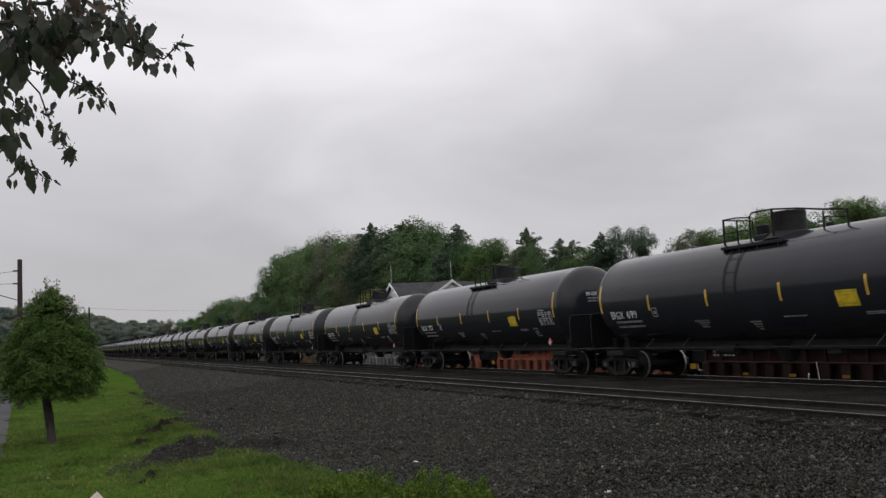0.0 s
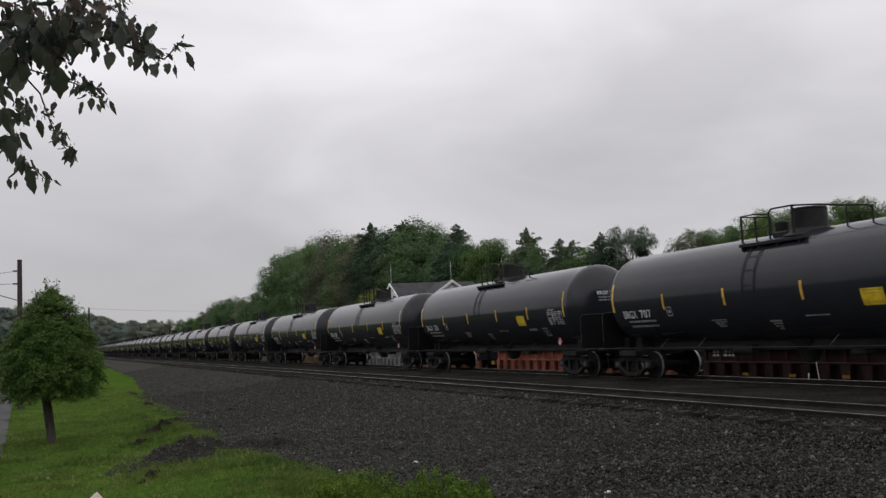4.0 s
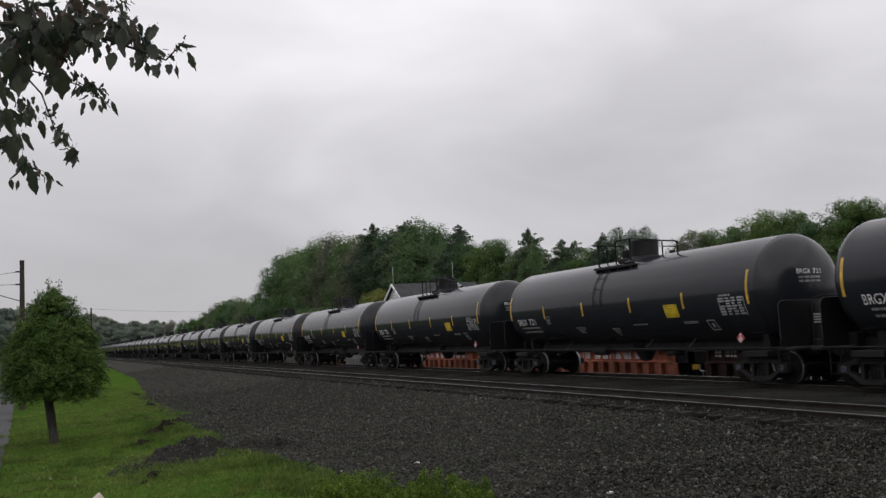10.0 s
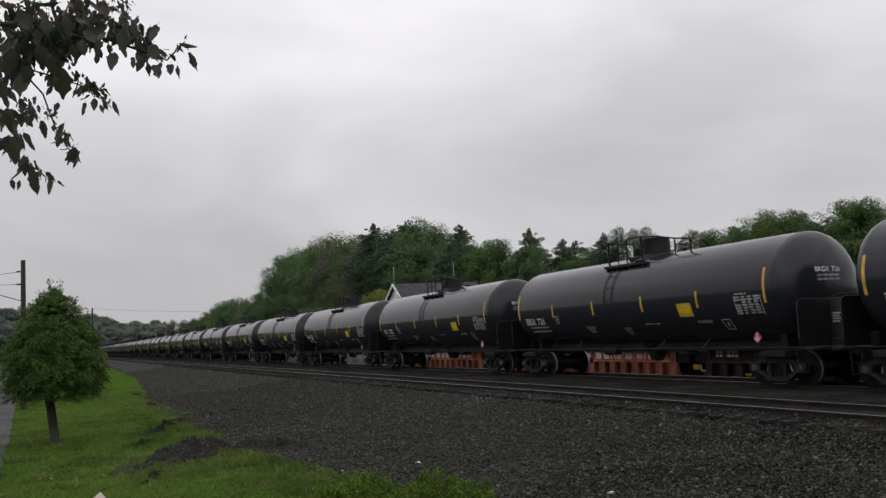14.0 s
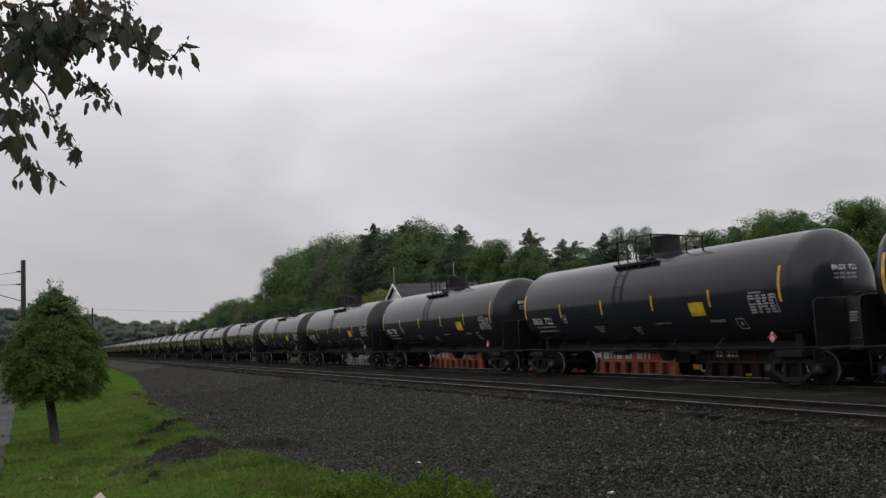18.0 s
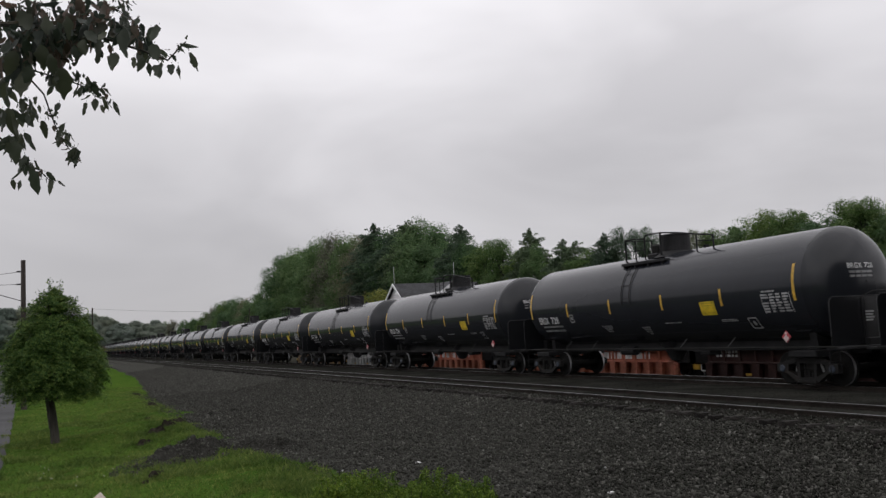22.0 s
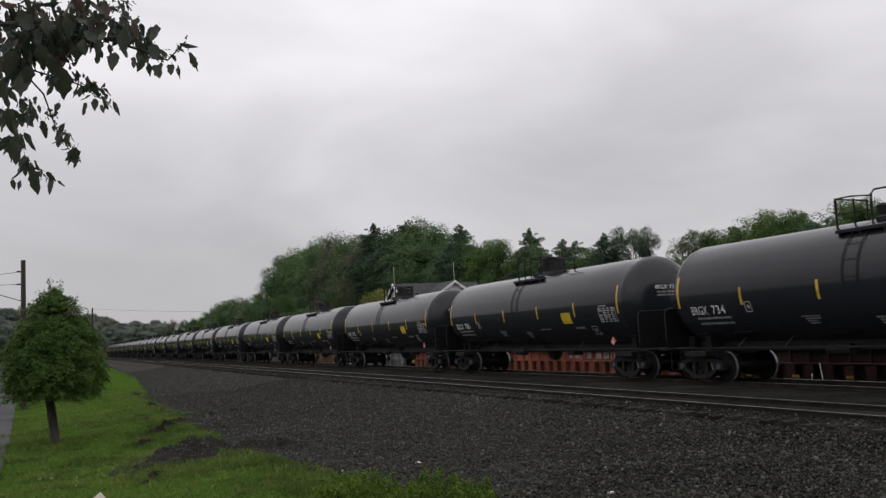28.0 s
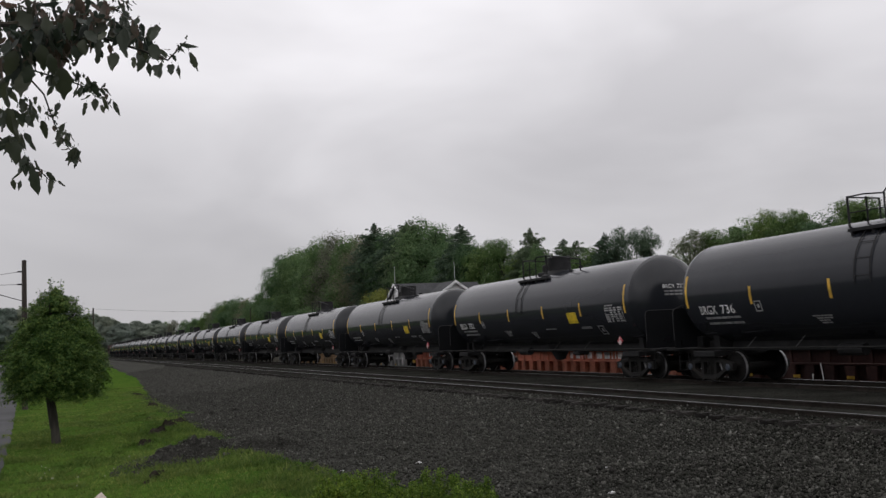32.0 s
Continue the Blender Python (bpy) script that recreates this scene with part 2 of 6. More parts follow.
SOIL = surface("dark_soil", (0.016, 0.0142, 0.0115), (0.048, 0.042, 0.034), 1.0, 1.2, 16, 1.0, 0.06, spec=0.0)
LEAF_A = leaf_material("broadleaf_green", (0.062, 0.122, 0.052), (0.102, 0.186, 0.076), (0.150, 0.238, 0.100), 0.42, 0.6, 0.36, 0.12)
LEAF_B = leaf_material("yellow_green_leaves", (0.064, 0.122, 0.036), (0.102, 0.178, 0.052), (0.158, 0.240, 0.076), 0.46, 0.6, 0.34, 0.12)
LEAF_C = leaf_material("dark_needles", (0.060, 0.100, 0.064), (0.098, 0.150, 0.092), (0.138, 0.194, 0.112), 0.42, 0.6, 0.25, 0.12)
LEAF_D = leaf_material("budding_brown_twigs", (0.100, 0.112, 0.076), (0.150, 0.164, 0.112), (0.21, 0.226, 0.158), 0.45, 0.6, 0.3, 0.12)
LEAF_H = leaf_material("grey_green_leaves", (0.092, 0.118, 0.068), (0.140, 0.172, 0.104), (0.195, 0.225, 0.150), 0.4, 0.6, 0.25, 0.12)
# distance haze put into the leaf colour: paler and greyer than foliage is
LEAF_I = leaf_material("haze_paled_leaves", (0.215, 0.255, 0.215), (0.25, 0.295, 0.245), (0.285, 0.33, 0.275), 0.55, 0.7, 0.15, 0.05)
LEAF_J = leaf_material("olive_spring_leaves", (0.110, 0.140, 0.036), (0.165, 0.200, 0.052), (0.235, 0.265, 0.080), 0.45, 0.6, 0.25, 0.12)
LEAF_E = leaf_material("lush_shrub_leaves", (0.030, 0.072, 0.020), (0.088, 0.168, 0.038), (0.23, 0.315, 0.072), 0.28, 0.6, 0.3, 0.12)
LEAF_F = leaf_material("purple_green_leaves", (0.030, 0.037, 0.032), (0.060, 0.076, 0.056), (0.160, 0.098, 0.080), 0.42, 0.38, 0.0, 0.3)
LEAF_G = leaf_material("bright_shrub_leaves", (0.058, 0.118, 0.016), (0.118, 0.198, 0.028), (0.22, 0.30, 0.050), 0.36, 0.6, 0.3, 0.15)
GALVANISED = surface("galvanised_rod", (0.38, 0.39, 0.40), (0.52, 0.53, 0.54), 0.5, 3, 20, 0.1, 0.002)
BLADE = leaf_material("grass_blades", (0.058, 0.108, 0.020), (0.104, 0.172, 0.034), (0.182, 0.236, 0.060), 0.34, 0.6, 0.42, 0.15)


# ---- helpers for building ----
def mesh_of(name, verts, faces, mats, slots=None, smooth=False):
    me = bpy.data.meshes.new(name)
    me.from_pydata([tuple(v) for v in verts], [], [tuple(f) for f in faces])
    for m in (mats if isinstance(mats, (list, tuple)) else (mats,)):
        me.materials.append(m)
    if slots is not None:
        me.polygons.foreach_set("material_index", slots)
    if smooth:
        me.polygons.foreach_set("use_smooth", [True] * len(me.polygons))
    me.update()
    return me


def under(name, data, parent, label="", at=None):
    ob = new(name, data)
    ob.parent = parent
    if at is not None:
        ob.matrix_basis = at
    return tagged(ob, label)


def part(name, bm, mat, parent, label="", at=None, smooth=False):
    me = bpy.data.meshes.new(name)
    bm.to_mesh(me)
    bm.free()
    for m in (mat if isinstance(mat, (list, tuple)) else (mat,)):
        me.materials.append(m)
    if smooth:
        me.polygons.foreach_set("use_smooth", [True] * len(me.polygons))
    return under(name, me, parent, label, at)


def box(bm, lo, hi, bevel=0.0):
    c, d = [(a + b) / 2 for a, b in zip(lo, hi)], [b - a for a, b in zip(lo, hi)]
    r = bmesh.ops.create_cube(bm, size=1, matrix=Matrix.Translation(c) @ Matrix.Diagonal((*d, 1)))
    if bevel:
        es = list({e for v in r["verts"] for e in v.link_edges})
        bmesh.ops.bevel(bm, geom=es, offset=bevel, segments=1, affect="EDGES")
    return bm


def boxed(lo, hi, bevel=0.0):
    return box(bmesh.new(), lo, hi, bevel)


def rod(bm, a, b, r, sides=8, r2=None):
    a, b = Vector(a), Vector(b)
    m = Matrix.Translation((a + b) / 2) @ (b - a).to_track_quat("Z", "Y").to_matrix().to_4x4()
    bmesh.ops.create_cone(bm, cap_ends=True, segments=sides, radius1=r, radius2=r if r2 is None else r2, depth=(b - a).length, matrix=m)
    return bm


def path_rods(points, r, sides=6, bm=None, taper=1.0):
    """One tube swept along the points, its radius tapering to taper times r."""
    bm = bm or bmesh.new()
    pts = [Vector(p) for p in points]
    n = len(pts) - 1
    ways = [(pts[min(i + 1, n)] - pts[max(i - 1, 0)]).normalized() for i in range(n + 1)]
    across = ways[0].orthogonal().normalized()
    rings = []
    for i, (p, w) in enumerate(zip(pts, ways)):
        across = (across - w * across.dot(w)).normalized()
        side = w.cross(across)
        k = r * (1 + (taper - 1) * i / n)
        rings.append([bm.verts.new(p + k * (math.cos(2 * math.pi * j / sides) * across + math.sin(2 * math.pi * j / sides) * side)) for j in range(sides)])
    for u, v in zip(rings, rings[1:]):
        for j in range(sides):
            bm.faces.new((u[j], u[(j + 1) % sides], v[(j + 1) % sides], v[j]))
    bm.faces.new(rings[0][::-1])
    bm.faces.new(rings[-1])
    return bm


def lathe(profile, sides, axis="Y", caps=True):
    """A turned shape from (along, radius) pairs."""
    bm = bmesh.new()
    rings = []
    for y, r in profile:
        ring = []
        for i in range(sides):
            a = 2 * math.pi * i / sides
            c, s = r * math.cos(a), r * math.sin(a)
            ring.append(bm.verts.new((c, y, s) if axis == "Y" else (y, c, s) if axis == "X" else (c, s, y)))
        rings.append(ring)
    for p, q in zip(rings, rings[1:]):
        for i in range(sides):
            j = (i + 1) % sides
            bm.faces.new((p[i], p[j], q[j], q[i]))
    if caps:
        bm.faces.new(rings[0][::-1])
        bm.faces.new(rings[-1])
    bmesh.ops.recalc_face_normals(bm, faces=bm.faces)
    return bm

# ---- ground, track bed, tracks ----
NEAR, MAIN, FAR = 14.55, 19.8, 24.7   # track centres
EDGE_Y = (-40.0, 8.0, 13.9, 17.5, 20.2, 22.2, 23.2, 24.0, 26.0, 27.2, 29.0, 32.5, 36.0, 39.0, 44.0, 55.0, 66.0, 98.0, 171.0, 258.0, 900.0)
EDGE_X = (11.0, 8.6, 6.5, 5.15, 4.95, 5.0, 4.6, 4.0, 3.95, 4.2, 4.7, 4.3, 4.45, 4.75, 4.65, 5.05, 5.7, 7.8, 9.6, 10.0, 10.8)


def wobble(x, y, s=1.0):
    return noise.noise(Vector((x * s, y * s, 3.1)))


def bed_edge(y):
    return float(np.interp(y, EDGE_Y, EDGE_X)) + 0.16 * wobble(1.0, y, 0.6) + 0.20 * wobble(5.0, y, 1.7) + 0.12 * wobble(9.0, y, 4.3)


def grass_height(x, y):
    z = -0.95 + 0.11 * wobble(x, y, 0.33) + 0.075 * wobble(x, y, 1.0) + 0.045 * wobble(x, y, 2.6)
    if y > 60:
        z -= min((y - 60) * 0.002, 0.3)
    swell = max(0.0, 1 - abs(x - 3.6) / 2.2)
    z += 0.10 * swell * (1 if y < 120 else 0)
    if x > 6 and y < 45:
        z -= min((x - 6) * 0.1, 0.25)
    if x < -1.9:
        z -= min((-1.9 - x) * 0.03, 0.1)
    return z


def bed_height(x, y):
    e = bed_edge(y)
    toe = max(e + 2.0, 9.6)
    z = float(np.interp(x, (e - 0.25, e + 0.1, toe, 12.2, 12.95, 13.35, 13.75, 21.9, 23.2, 27.5, 31.0), (-1.35, -0.88, -0.74, -0.50, -0.37, -0.29, -0.12, -0.125, -0.80, -0.80, -1.3)))
    if x < 13.0:
        z += 0.035 * wobble(x, y, 0.8) + 0.018 * wobble(x, y, 2.7)
    return z


def sheet(name, xs, ys, height, mats, slot=None, edge=None):
    verts, faces, slots = [], [], []
    for y in ys:
        for x in xs:
            px = x if edge is None else edge(x, y)
            verts.append((px, y, height(px, y)))
    n = len(xs)
    for j in range(len(ys) - 1):
        for i in range(n - 1):
            a = j * n + i
            faces.append((a, a + 1, a + n + 1, a + n))
            slots.append(slot(verts[a][0], verts[a][1]) if slot else 0)
    return new(name, mesh_of(name, verts, faces, mats, slots, True))


def spaced(*runs):
    out = []
    for lo, hi, n in runs:
        out += list(np.linspace(lo, hi, n, endpoint=False))
    return out + [runs[-1][1]]


def grass_ground():
    m, n, l, p = material("mown_grass", 1.0, 0, 0.0)
    a, b = noise_node(n, l, 0.35, 4), noise_node(n, l, 9, 6)
    col = ramp(n, l, b.outputs[0], ((0.3, (0.028, 0.056, 0.011)), (0.7, (0.074, 0.136, 0.025)))).outputs[0]
    tint = ramp(n, l, a.outputs[0], ((0.35, (0.75, 0.85, 0.75)), (0.65, (1.2, 1.1, 1.0)))).outputs[0]
    l.new(mixed(n, l, col, tint, 1.0, "MULTIPLY"), p.inputs["Base Color"])
    bumped(n, l, p, b.outputs[0], 0.8, 0.05)
    return m


GRASS = grass_ground()
# the dull part beyond the road is unseen, added only for reflections
ground = sheet("ground", spaced((-2500, -60, 8), (-60, -6, 14), (-6, 8, 56), (8, 40, 12), (40, 3000, 10)),
               spaced((-600, 0, 10), (0, 10, 10), (10, 45, 120), (45, 150, 60), (150, 900, 30), (900, 4500, 6)), grass_height, [GRASS, DULL_GROUND], lambda x, y: 1 if (x < -11 and y < 250) or x > 24 else 0)
tagged(ground, "green mown grass verge running beside the gravel track bed", "grass", kind="structure")

bed_u = spaced((0.0, 0.5, 36), (0.5, 0.54, 3), (0.54, 0.57, 8), (0.57, 0.94, 18), (0.94, 1.0, 3))


def bed_x(u, y):
    e = bed_edge(y) - 0.25
    return e + (13.7 - e) * u / 0.55 if u < 0.55 else 13.7 + (31.0 - 13.7) * (u - 0.55) / 0.45


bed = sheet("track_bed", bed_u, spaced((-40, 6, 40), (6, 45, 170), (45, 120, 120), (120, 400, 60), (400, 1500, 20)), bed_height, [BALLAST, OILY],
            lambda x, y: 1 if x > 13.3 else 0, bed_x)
tagged(bed, "wide dark grey crushed stone track bed", "ballast", kind="structure")

# rails in long welded lengths, on timber ties
RAIL = ((-0.075, -0.17), (0.075, -0.17), (0.075, -0.155), (0.012, -0.135), (0.012, -0.045), (0.036, -0.035), (0.036, -0.004), (0.028, 0.0),
        (-0.028, 0.0), (-0.036, -0.004), (-0.036, -0.035), (-0.012, -0.045), (-0.012, -0.135), (-0.075, -0.155))


def rail_mesh(y0, y1):
    n, verts, faces, slots = len(RAIL), [], [], []
    for y in (y0, y1):
        verts += [(x, y, z) for x, z in RAIL]
    for i in range(n):
        j = (i + 1) % n
        faces.append((i, j, n + j, n + i))
        slots.append(1 if i in (6, 7, 8) else 0)
    faces += [tuple(range(n))[::-1], tuple(range(n, 2 * n))]
    return mesh_of("rail", verts, faces, [RAIL_SIDE, RAIL_TOP], slots + [0, 0])


RAIL_ME = rail_mesh(-40, 1500)


def tie_mesh(seed):
    r = random.Random(seed)
    bm = boxed((-1.3, -0.115, -0.36), (1.3, 0.115, -0.172), 0.012)
    for v in bm.verts:
        v.co += Vector((r.uniform(-0.02, 0.02), r.uniform(-0.008, 0.008), r.uniform(-0.008, 0.008)))
    me = bpy.data.meshes.new("tie")
    bm.to_mesh(me)
    bm.free()
    me.materials.append(TIE)
    return me


TIES = [tie_mesh(i) for i in range(5)]
PLATE = boxed((-0.16, -0.1, -0.172), (0.16, 0.1, -0.158), 0.004)
PLATE_ME = bpy.data.meshes.new("tie_plate")
PLATE.to_mesh(PLATE_ME)
PLATE.free()
PLATE_ME.materials.append(RAIL_SIDE)


def track(name, x, label, count, start):
    t = tagged(new(name), label, "railway track", "railway tracks", "structure")
    t.location = (x, 0, 0)
    for side in (-0.7525, 0.7525):
        under("rail", RAIL_ME, t, "steel rail with a polished head", pose(side, 0, 0))
    r = random.Random(x)
    for i in range(count):
        y = start + i * 0.53
        under("tie", TIES[r.randrange(5)], t, at=pose(r.uniform(-0.09, 0.07), y + r.uniform(-0.03, 0.03), r.uniform(-0.03, 0.0), 0, r.uniform(-0.5, 0.5), r.uniform(-1, 1)))
        if i < 90 and name == "track_1":
            for side in (-0.7525, 0.7525):
                under("tie_plate", PLATE_ME, t, at=pose(side, y, 0))
    return t


track("track_1", NEAR, "near railway track on tarred timber ties, rails shining", 230, 3.4)
track("track_2", MAIN, "middle railway track that carries the tank train", 110, 5.0)
track("track_3", FAR, "far railway track under the parked wagons", 40, 8.0).location.z = -0.6

# ---- tank cars ----
R, TZ, HALF, PITCH = 1.56, 2.73, 7.42, 17.983


def skin(y, z, lift=0.005):
    """A point on the near side of the tank at that height."""
    s = max(-1, min(1, (z - TZ) / R))
    c = math.sqrt(1 - s * s)
    return (-(R + lift) * c, y, TZ + (R + lift) * s)


def patch(bm, y0, y1, z0, z1, lift=0.006, steps=10):
    """A thin plate bent to the near side of the tank, from y0 to y1 along it."""
    a0, a1 = math.asin((z0 - TZ) / R), math.asin((z1 - TZ) / R)
    rows = []
    for k in range(steps + 1):
        a = a0 + (a1 - a0) * k / steps
        c, s = math.cos(a), math.sin(a)
        rows.append([bm.verts.new((-(R + d) * c, y, TZ + (R + d) * s)) for d, y in ((lift, y0), (lift, y1), (0.0, y1), (0.0, y0))])
    for p, q in zip(rows, rows[1:]):
        for i in range(4):
            j = (i + 1) % 4
            bm.faces.new((p[i], p[j], q[j], q[i]))
    bm.faces.new(rows[0])
    bm.faces.new(rows[-1][::-1])
    return bm


def at(o):
    """Along the car, from the distance behind the rear stripe to the car's own y."""
    return 7.42 - o


def bars(bm, o0, o1, z0, z1, rows, seed, gap=0.4, chars=0.12, inset=0.0):
    """Rows of dashes for lettering that cannot be read."""
    r = random.Random(seed)
    step = (z1 - z0) / rows
    for k in range(rows):
        o, stop = o0 + inset * k + r.uniform(0, chars * 0.8), o1 - inset * k
        zt = z1 - k * step
        while o < stop - 0.05:
            w = r.uniform(chars, chars * 3.5)
            patch(bm, at(min(o + w, stop)), at(o), zt - step * (1 - gap), zt, 0.006, 1)
            o += w + chars * 0.35
    return bm


def lettering(text, size):
    """The outlines of a text as a flat mesh, from x = 0 to the right, y upwards."""
    cu = bpy.data.curves.new("lettering", "FONT")
    cu.body, cu.size, cu.resolution_u, cu.offset = text, size, 2, size * 0.004
    ob = bpy.data.objects.new("lettering", cu)
    scene.collection.objects.link(ob)
    me = bpy.data.meshes.new_from_object(ob)
    bpy.data.objects.remove(ob)
    bpy.data.curves.remove(cu)
    return me


def side_lettering(text, o0, o1, z0, z1, gauge=""):
    me = lettering(text, 1.0)
    wide = lettering(gauge or text, 1.0)
    span = [v.co.x for v in wide.vertices]
    xs, ys = [v.co.x for v in me.vertices], [v.co.y for v in me.vertices]
    kx, ky = (o1 - o0) / (max(span) - min(span)), (z1 - z0) / (max(ys) - min(ys))
    lo, bottom = min(xs), min(ys)
    for v in me.vertices:
        v.co = skin(at(o0 + (v.co.x - lo) * kx), z0 + (v.co.y - bottom) * ky, 0.02)
    me.materials.append(WHITE)
    return me


def head_y(dx, dz, end):
    """How far along the car the dished head stands at a place on it."""
    rr = min(0.999, math.hypot(dx, dz) / R)
    return end * (HALF + 0.03 + 0.72 * math.sqrt(1 - rr * rr))


def head_lettering(text, x0, x1, z0, z1):
    me = lettering(text, 1.0)
    xs, ys = [v.co.x for v in me.vertices], [v.co.y for v in me.vertices]
    lo, bottom = min(xs), min(ys)
    for v in me.vertices:
        x = x0 + (v.co.x - lo) * (x1 - x0) / (max(xs) - lo)
        z = z0 + (v.co.y - bottom) * (z1 - z0) / (max(ys) - bottom)
        v.co = (x, head_y(x, z - TZ, -1) - 0.02, z)
    me.materials.append(WHITE)
    return me


def tank_shell():
    prof = []
    for y in (-7.45, -7.0, -6.95, -4.7, -4.66, -2.35, -2.31, 0.0, 0.04, 2.35, 2.39, 4.7, 4.74, 6.95, 7.0, 7.45):
        prof.append((y, R + (0.003 if y * 100 % 2 else 0)))
    bm = lathe(prof, 96, caps=False)
    bmesh.ops.translate(bm, vec=(0, 0, TZ), verts=bm.verts)
    return bm


def tank_head(end):
    """A two-to-one dished end, welded on behind the last ring of the shell."""
    prof = [(end * (HALF + 0.031), R - 0.002)]
    for k in range(1, 13):
        a = math.pi / 2 * k / 12
        prof.append((end * (HALF + 0.03 + 0.72 * math.sin(a)), max(0.02, (R - 0.002) * math.cos(a))))
    bm = lathe(prof, 96, caps=False)
    bmesh.ops.translate(bm, vec=(0, 0, TZ), verts=bm.verts)
    return bm


def wheelset_mesh():
    """Axle with two wheels, turned about the x axis."""
    prof = [(-1.08, 0.07), (-0.86, 0.08), (-0.84, 0.17), (-0.815, 0.17), (-0.80, 0.36), (-0.815, 0.40), (-0.815, 0.452), (-0.79, 0.4535), (-0.745, 0.4555), (-0.705, 0.457), (-0.695, 0.485),
            (-0.675, 0.485), (-0.675, 0.40), (-0.715, 0.36), (-0.72, 0.17), (-0.66, 0.11)]
    full = prof + [(-x, r) for x, r in prof[::-1]]
    bm = lathe(full, 36, "X")
    me = bpy.data.meshes.new("wheelset")
    for f in bm.faces:
        rad = sum(math.hypot(v.co.y, v.co.z) for v in f.verts) / len(f.verts)
        mid = abs(sum(v.co.x for v in f.verts) / len(f.verts))
        f.material_index = 1 if rad > 0.45 and 0.725 < mid < 0.815 and abs(f.normal.x) < 0.8 else 0
        f.smooth = rad < 0.44
    # four raised spots on each wheel's plate show its turning
    for sx in (-0.815, 0.815):
        for k in range(4):
            a = math.pi / 2 * k
            box(bm, (sx - 0.01, 0.25 * math.cos(a) - 0.03, 0.25 * math.sin(a) - 0.03), (sx + 0.01, 0.25 * math.cos(a) + 0.03, 0.25 * math.sin(a) + 0.03))
    bm.to_mesh(me)
    bm.free()
    me.materials.append(WHEEL_STEEL)
    me.materials.append(TREAD)
    return me


WHEELSET_ME = wheelset_mesh()
WHEELBASE = 1.75


def side_frame_mesh():
    """Cast side frame with a window at each end and a spring opening in the middle; outer face at x = 0."""
    outer = ((-1.08, 0.36), (-1.08, 0.58), (-0.72, 0.66), (-0.40, 0.76), (0.40, 0.76), (0.72, 0.66), (1.08, 0.58), (1.08, 0.36), (0.74, 0.34), (0.42, 0.12),
             (0.34, 0.08), (-0.34, 0.08), (-0.42, 0.12), (-0.74, 0.34))
    holes = (((-0.68, 0.40), (-0.64, 0.56), (-0.36, 0.62), (-0.34, 0.24)), ((0.34, 0.24), (0.36, 0.62), (0.64, 0.56), (0.68, 0.40)),
             ((-0.24, 0.22), (-0.24, 0.60), (0.24, 0.60), (0.24, 0.22)))
    bm = bmesh.new()
    edges = []
    for loop in (outer, *holes):
        vs = [bm.verts.new((0, y, z)) for y, z in loop]
        edges += [bm.edges.new((vs[i], vs[(i + 1) % len(vs)])) for i in range(len(vs))]
    bmesh.ops.triangle_fill(bm, edges=edges, use_beauty=True)
    ex = bmesh.ops.extrude_face_region(bm, geom=bm.faces[:])
    bmesh.ops.translate(bm, vec=(0.16, 0, 0), verts=[v for v in ex["geom"] if isinstance(v, bmesh.types.BMVert)])
    bmesh.ops.recalc_face_normals(bm, faces=bm.faces)
    # ribs along the top and bottom members
    for y in (-0.55, 0.55):
        box(bm, (-0.03, y - 0.2, 0.60), (0.0, y + 0.2, 0.66))
    box(bm, (-0.04, -0.42, 0.70), (0.0, 0.42, 0.75))
    box(bm, (-0.04, -0.34, 0.09), (0.0, 0.34, 0.15))
    me = bpy.data.meshes.new("side_frame")
    bm.to_mesh(me)
    bm.free()
    me.materials.append(BOGIE_STEEL)
    return me


SIDE_FRAME_ME = side_frame_mesh()


def spring_mesh():
    """A coil drawn as one ribbed turned piece."""
    prof = [(0.22, 0.02)]
    for k in range(5):
        z = 0.235 + 0.046 * k
        prof += [(z - 0.014, 0.05), (z, 0.067), (z + 0.014, 0.05)]
    bm = lathe(prof + [(0.45, 0.02)], 10, "Z")
    me = bpy.data.meshes.new("spring")
    bm.to_mesh(me)
    bm.free()
    me.materials.append(BOGIE_STEEL)
    return me


SPRING_ME = spring_mesh()
CAP_BM = lathe([(-0.05, 0.03), (-0.045, 0.08), (-0.02, 0.10), (0.0, 0.105), (0.16, 0.105)], 16, "X")
CAP_ME = bpy.data.meshes.new("bearing_cap")
CAP_BM.to_mesh(CAP_ME)
CAP_BM.free()
CAP_ME.materials.append(CAP)


